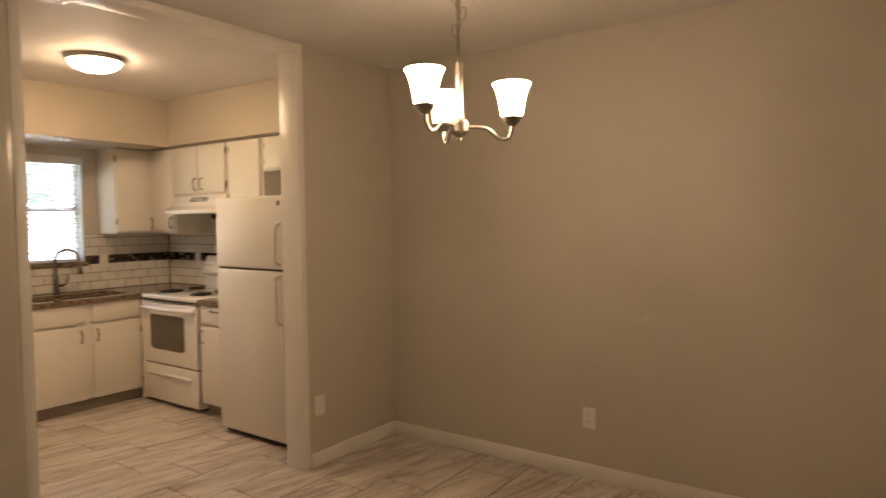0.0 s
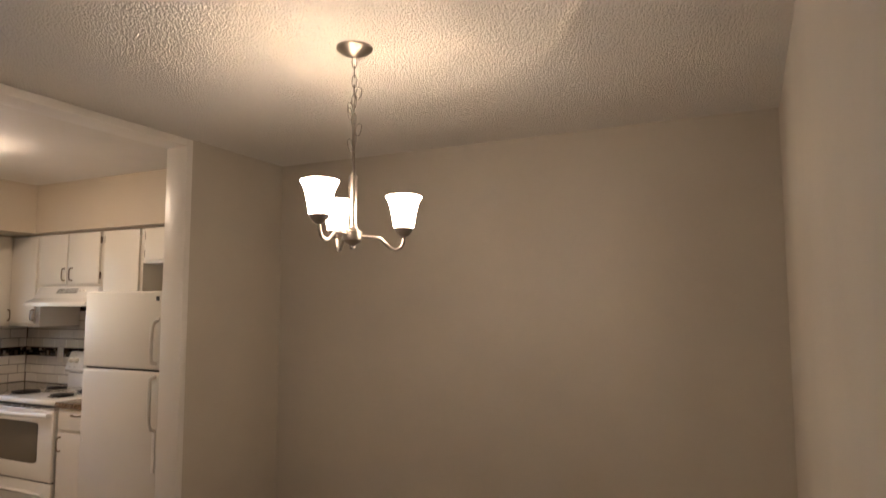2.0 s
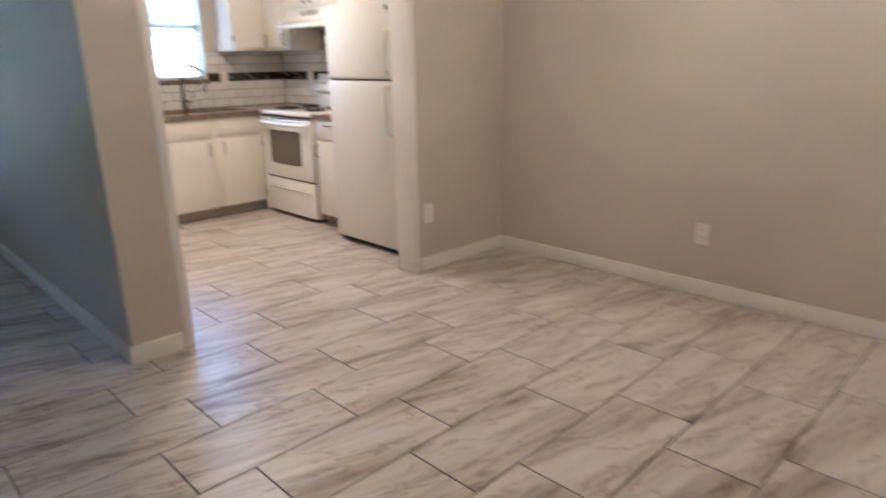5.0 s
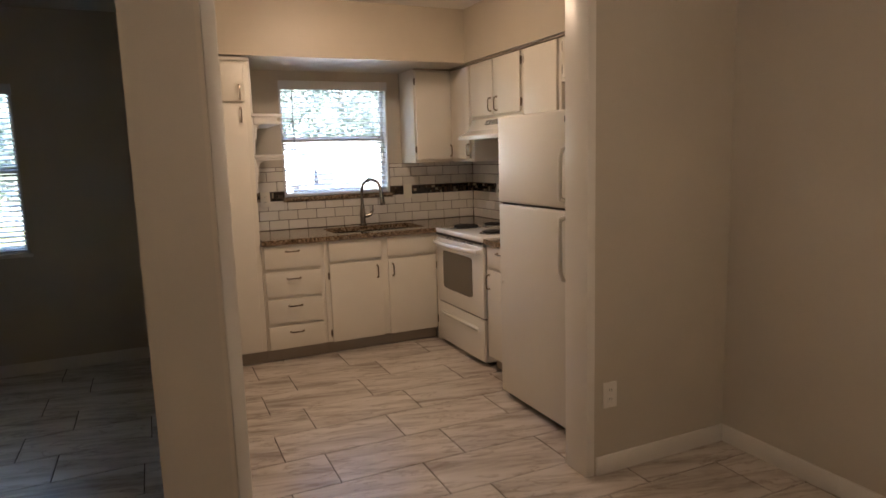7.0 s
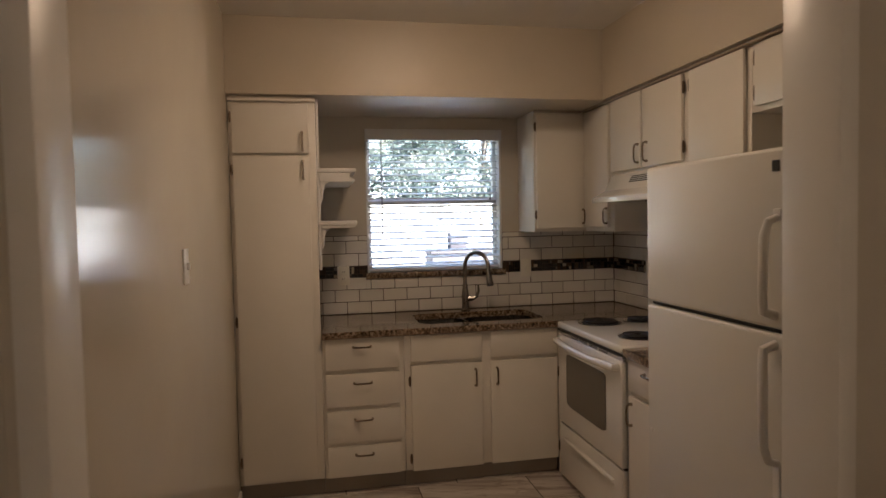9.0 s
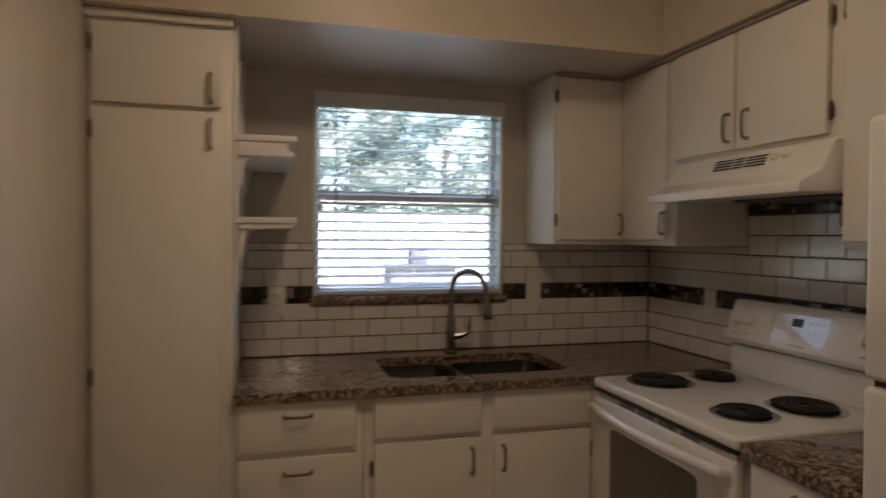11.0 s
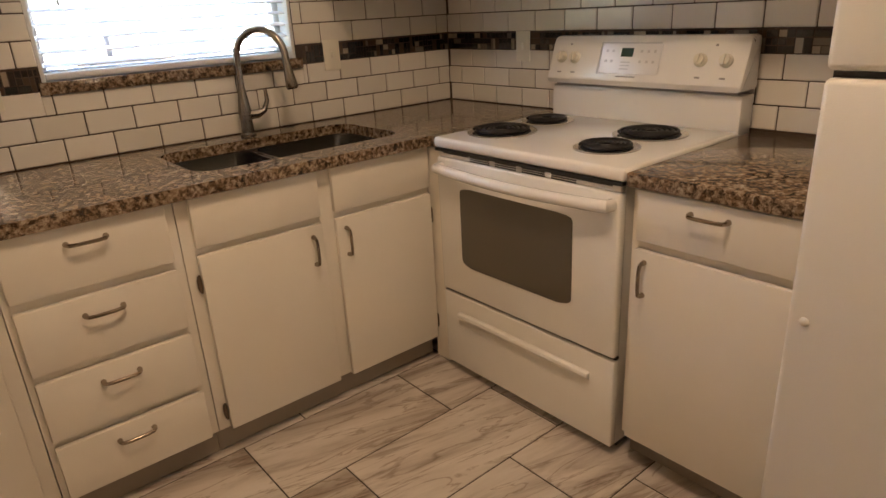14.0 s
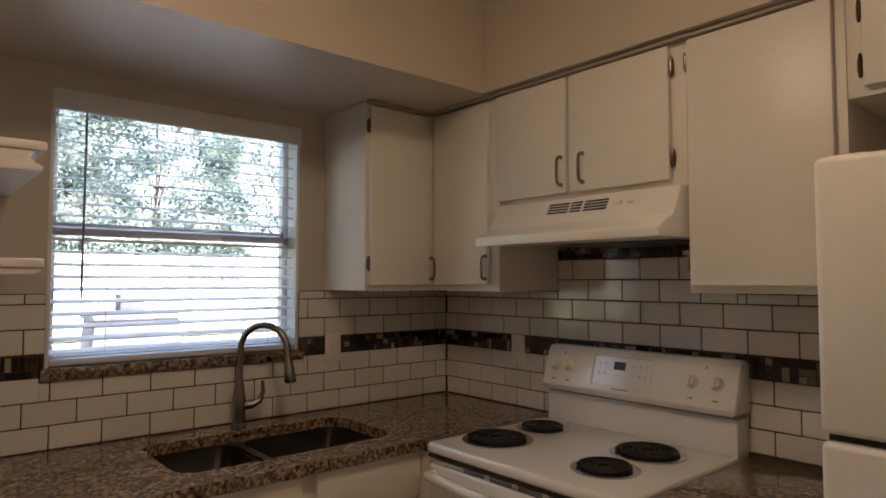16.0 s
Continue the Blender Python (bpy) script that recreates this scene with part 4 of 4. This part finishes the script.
vt = thing("ceiling_vent", (-3.2, 1.57, HK), "white louvred ceiling vent", "vent")
part("frame", box(-3.33, -3.09, 1.47, 1.67, HK - 0.008, HK - 0.0005, 0.003), TRIM, vt)
for j in range(6):
    part("slat", box(-3.31, -3.11, 1.49 + j * 0.028, 1.504 + j * 0.028, HK - 0.014, HK - 0.007), TRIM, vt)

# ---- outdoors ----
GZ = -0.35
structure("ground", box(-400, 400, -400, 400, GZ - 0.3, GZ), GRASS, "dry sunlit lawn", "ground")
structure("pavement", box(-23.5, XW - 0.6, 0.9, 14, GZ - 0.02, GZ + 0.012), CONCRETE, "pale sunlit concrete patio", "pavement")
fnc = thing("board_fence", (-24.0, 3.0, GZ), "tall sunlit whitewashed board fence", "fence")
bme = None
for j in range(120):
    y = -18 + j * 0.36
    if bme is None:
        o = part("board", box(-24.02, -23.98, y, y + 0.345, GZ + 0.04, 2.17, 0.006, 1), FENCE, fnc)
        bme, yb = o.data, y
    else:
        o = new("board", bme)
        o.parent, o.location = fnc, (0, y - yb, 0)
part("rail", box(-24.07, -24.02, -18, 25.2, 1.7, 1.8), FENCE, fnc)
bq = thing("brick_barbecue", (-16.0, 4.9, GZ), "brick garden barbecue with a short chimney, its shadow put into the grey colour", "barbecue")
part("body", prism([(4.15, GZ), (5.75, GZ), (5.65, 0.72), (4.25, 0.72)], "x", -16.5, -15.6, 0.02), BRICK, bq)
part("top_slab", box(-16.55, -15.55, 4.2, 5.7, 0.72, 0.80, 0.01), BRICK, bq)
part("chimney", box(-16.45, -16.05, 4.75, 5.15, 0.80, 1.16, 0.01), BRICK, bq)


def tree(x, y, height, spread, seed, count):
    rnd = random.Random(seed)
    t = thing("tree", (x, y, GZ), ("broad leafy green tree in full sun" if height > 5 else "low bushy green garden tree"), "tree", "garden trees")
    trunk = tube([(x, y, GZ - 0.1), (x + 0.05, y + 0.04, 1.2), (x - 0.05, y + 0.1, height * 0.42), (x, y, height * 0.8)], [0.20, 0.15, 0.10, 0.03], 10)
    tips = []
    for j in range(95):
        a, el, q = rnd.uniform(0, 6.283), math.asin(rnd.uniform(-0.6, 1.0)), rnd.uniform(0.45, 1.0) ** 0.5
        tip = Vector((x + spread * q * math.cos(a) * math.cos(el), y + spread * q * math.sin(a) * math.cos(el), height * (0.60 + 0.40 * q * math.sin(el))))
        tips.append(tip)
        if j % 6 == 0:
            root = Vector((x, y, height * rnd.uniform(0.25, 0.55)))
            mid = root.lerp(tip, 0.5) + Vector((rnd.uniform(-0.3, 0.3), rnd.uniform(-0.3, 0.3), rnd.uniform(0.0, 0.4)))
            merge(trunk, tube([root, mid, tip], [0.045, 0.026, 0.010], 6))
    part("trunk", trunk, BARK, t)
    verts, faces = [], []
    for j in range(int(count * 1.9)):
        c0 = rnd.choice(tips) + Vector((rnd.gauss(0, 0.33), rnd.gauss(0, 0.33), rnd.gauss(0, 0.22)))
        s = rnd.uniform(0.05, 0.11)
        u = Vector((rnd.gauss(0, 1), rnd.gauss(0, 1), rnd.gauss(0, 0.6))).normalized()
        w = u.cross(Vector((rnd.gauss(0, 1), rnd.gauss(0, 1), rnd.gauss(0, 1)))).normalized()
        i0 = len(verts)
        verts += [c0 - u * s, c0 + w * s * 0.55, c0 + u * s, c0 - w * s * 0.55]
        faces.append((i0, i0 + 1, i0 + 2, i0 + 3))
    me = bpy.data.meshes.new("crown")
    me.from_pydata([tuple(v - Vector((x, y, GZ))) for v in verts], [], faces)
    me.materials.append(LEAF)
    o = tagged(new("crown", me), "green leaves with sun glare painted into pale clumps", kind="stuff")
    o.parent = t


tree(-26.6, 3.6, 8.4, 3.2, 3, 9000)
tree(-27.4, 8.6, 8.8, 3.4, 5, 9000)
tree(-29.5, 6.0, 9.6, 3.2, 21, 5000)
tree(-27.0, 13.6, 9.0, 3.4, 8, 8000)
tree(-26.8, -0.8, 8.2, 3.2, 12, 7000)
tree(-25.6, 2.2, 3.7, 1.8, 31, 3500)
tree(-25.8, 5.9, 3.9, 2.0, 32, 3500)
tree(-25.6, 9.4, 3.7, 1.9, 33, 3500)
tree(-17.5, -4.6, 7.0, 3.2, 9, 11000)
tree(-22.0, -8.0, 8.0, 3.4, 10, 9000)

tree(-13.0, -2.3, 2.5, 1.7, 41, 4500)
tree(-14.6, -5.6, 3.0, 2.0, 42, 4500)
tree(-12.2, -6.0, 4.6, 2.2, 43, 6000)

# ---- pieces: backsplash ----
TP, GAP = 0.150, 0.0038                 # pitch along the wall, joint
ZB = CZ
_bs = box(XW, XW + 0.0075, 1.737, WY0 - 0.001, ZB - 0.03, 1.365)
box(XW, XW + 0.0075, WY1 + 0.001, YK, ZB - 0.03, 1.365, into=_bs)
box(XW, XW + 0.0075, WY0 - 0.001, WY1 + 0.001, ZB - 0.03, WZ0 - 0.034, into=_bs)
backsplash_w = structure("backsplash_west", _bs, TILE_GROUT, "white subway tile backsplash with dark grout", "backsplash")
backsplash_n = structure("backsplash_north", box(XW + 0.0075, -3.86, YK - 0.0075, YK, ZB - 0.03, 1.546), TILE_GROUT, "white subway tile backsplash with dark grout", "backsplash")
TILE_CACHE = {}


def wall_tile(parent, axis, a0, a1, z0, z1):
    key = (axis, round(a1 - a0, 3), round(z1 - z0, 3))
    if key not in TILE_CACHE:
        w, h = a1 - a0, z1 - z0
        bm_ = box(0, 0.0105, -w / 2, w / 2, -h / 2, h / 2, 0.0022, 1) if axis == "y" else box(-w / 2, w / 2, -0.0105, 0, -h / 2, h / 2, 0.0022, 1)
        TILE_CACHE[key] = mesh_of("tile", bm_, SUBWAY, (0, 0, 0))
    o = new("tile", TILE_CACHE[key])
    o.parent = parent
    o.location = (XW + 0.001, (a0 + a1) / 2, (z0 + z1) / 2) if axis == "y" else ((a0 + a1) / 2, YK - 0.001, (z0 + z1) / 2)


MZ0, MZ1, PU = ZB + 0.2265, ZB + 0.2985, 0.078      # mosaic band, row pitch above it
rows_z = [(ZB + k * 0.0755 + GAP, ZB + (k + 1) * 0.0755) for k in range(3)] + [(MZ1 + k * PU + GAP, MZ1 + (k + 1) * PU) for k in range(4)]


def tile_row(parent, axis, lo, hi, z0, z1, phase, holes=()):
    """One course of tiles between lo and hi with joints at phase and every pitch from it."""
    a = phase + math.floor((lo - phase) / TP) * TP
    while a < hi:
        pieces = [(max(a + GAP / 2, lo), min(a + TP - GAP / 2, hi), z0, z1)]
        for h0, h1, hz0, hz1 in holes:
            nxt = []
            for p0, p1, q0, q1 in pieces:
                if p1 <= h0 or p0 >= h1 or q1 <= hz0 or q0 >= hz1:
                    nxt.append((p0, p1, q0, q1))
                    continue
                nxt += [(p0, h0, q0, q1), (h1, p1, q0, q1), (max(p0, h0), min(p1, h1), q0, hz0), (max(p0, h0), min(p1, h1), hz1, q1)]
            pieces = nxt
        for p0, p1, q0, q1 in pieces:
            if p1 - p0 > 0.012 and q1 - q0 > 0.010:
                wall_tile(parent, axis, p0, p1, q0, q1)
        a += TP


HT0, HT1 = -5.145, -4.43
holes_w = [(WY0 - 0.002, WY1 + 0.002, WZ0 - 0.01, 3.0), (WY0 - 0.014, WY1 + 0.022, WZ0 - 0.036, WZ0 + 0.006)]
for k, (z0, z1) in enumerate(rows_z):
    ph_w = 2.504 if k % 2 == 0 else 2.43
    ph_n = -4.325 if k % 2 == 0 else -4.25
    zt = min(z1, 1.362)
    if k < 6:
        tile_row(backsplash_w, "y", 1.74, YK - 0.012, z0, zt, ph_w, holes_w)
    if k < 5:
        tile_row(backsplash_n, "x", XW + 0.012, -3.87, z0, z1, ph_n)
    else:
        if k == 5:
            tile_row(backsplash_n, "x", XW + 0.012, HT0 - 0.003, z0, zt, ph_n)
            tile_row(backsplash_n, "x", HT1 + 0.003, -3.87, z0, zt, ph_n)
        tile_row(backsplash_n, "x", HT0, HT1, z0, z1, ph_n)


def mosaic(parent, axis, lo, hi, holes, MZ0=MZ0, MZ1=MZ1):
    rnd = random.Random(11 if axis == "y" else 12)
    verts, faces = [], []
    rh = (MZ1 - MZ0 - 0.004) / 3

    def piece(a0, a1, z0, z1):
        i = len(verts)
        g, dpt = 0.0016, rnd.uniform(0.0085, 0.0105)
        for dd in (0.004, dpt):
            for aa, zz in ((a0 + g, z0 + g), (a1 - g, z0 + g), (a1 - g, z1 - g), (a0 + g, z1 - g)):
                verts.append((XW + dd, aa, zz) if axis == "y" else (aa, YK - dd, zz))
        faces.extend([(i + 4, i + 5, i + 6, i + 7), (i, i + 1, i + 5, i + 4), (i + 1, i + 2, i + 6, i + 5), (i + 2, i + 3, i + 7, i + 6), (i + 3, i, i + 4, i + 7)])
    a = lo
    while a < hi - 0.01:
        w = min(rnd.choice((0.026, 0.036, 0.048)), hi - a)
        blocked = any(a + w > h0 and a < h1 for h0, h1 in holes)
        if not blocked:
            z = MZ0 + 0.002
            r = 0
            while r < 3:
                tall = 2 if r < 2 and rnd.random() < 0.3 else 1
                if tall == 2 or rnd.random() < 0.5:
                    piece(a, a + w / 2, z, z + rh * tall)
                    piece(a + w / 2, a + w, z, z + rh * tall)
                else:
                    piece(a, a + w, z, z + rh * tall)
                z += rh * tall
                r += tall
        a += w
    me = bpy.data.meshes.new("mosaic_band")
    me.from_pydata(verts, [], faces)
    me.materials.append(MOSAIC)
    o = tagged(new("mosaic_band", me), "dark brown, black and beige glass mosaic band", kind="stuff")
    o.parent = parent


mosaic(backsplash_w, "y", 1.74, YK - 0.012, [(WY0 - 0.004, WY1 + 0.004)])
mosaic(backsplash_n, "x", XW + 0.012, -3.87, [])
mosaic(backsplash_n, "x", HT0, HT1, [], MZ1 + 4 * PU + GAP, 1.544)

# ---- pieces: floor ----
floor = structure("floor", box(XW, XR, YS, YK, -0.12, -0.0025), GROUT, "marbled porcelain tile floor with dark grout", "floor")
PX, PY, JG = 0.302, 0.610, 0.0046
FLOOR_CACHE = {}


def floor_tile(x0, x1, y0, y1):
    key = (round(x1 - x0, 3), round(y1 - y0, 3))
    if key not in FLOOR_CACHE:
        w, l = key
        FLOOR_CACHE[key] = mesh_of("tile", box(-w / 2, w / 2, -l / 2, l / 2, -0.010, 0.0, 0.0016, 1), FLOOR_TILE, (0, 0, 0))
    o = new("tile", FLOOR_CACHE[key])
    o.parent = floor
    o.location = ((x0 + x1) / 2, (y0 + y1) / 2, 0.0)


col = -1
while True:
    xa = -0.03 - PX * col - 0.0075 * max(0, col - 9)      # joints widen a little in the kitchen
    xb = xa - PX - (0.0075 if col >= 9 else 0.0)
    if xa < XW:
        break
    base = max(1.437, 1.357 + 0.0165 * col) + (0.205 if col % 2 else 0.0)
    j = math.floor((YS - base) / PY)
    while base + j * PY < YK:
        y0, y1 = max(base + j * PY, YS), min(base + (j + 1) * PY, YK)
        x0, x1 = max(xb, XW), min(xa, XR)
        if y1 - y0 > 0.02 and x1 - x0 > 0.02 and not (x1 > XS + 0.3 and y0 > YD):
            floor_tile(x0 + JG / 2, x1 - JG / 2, y0 + JG / 2, y1 - JG / 2)
        j += 1
    col += 1
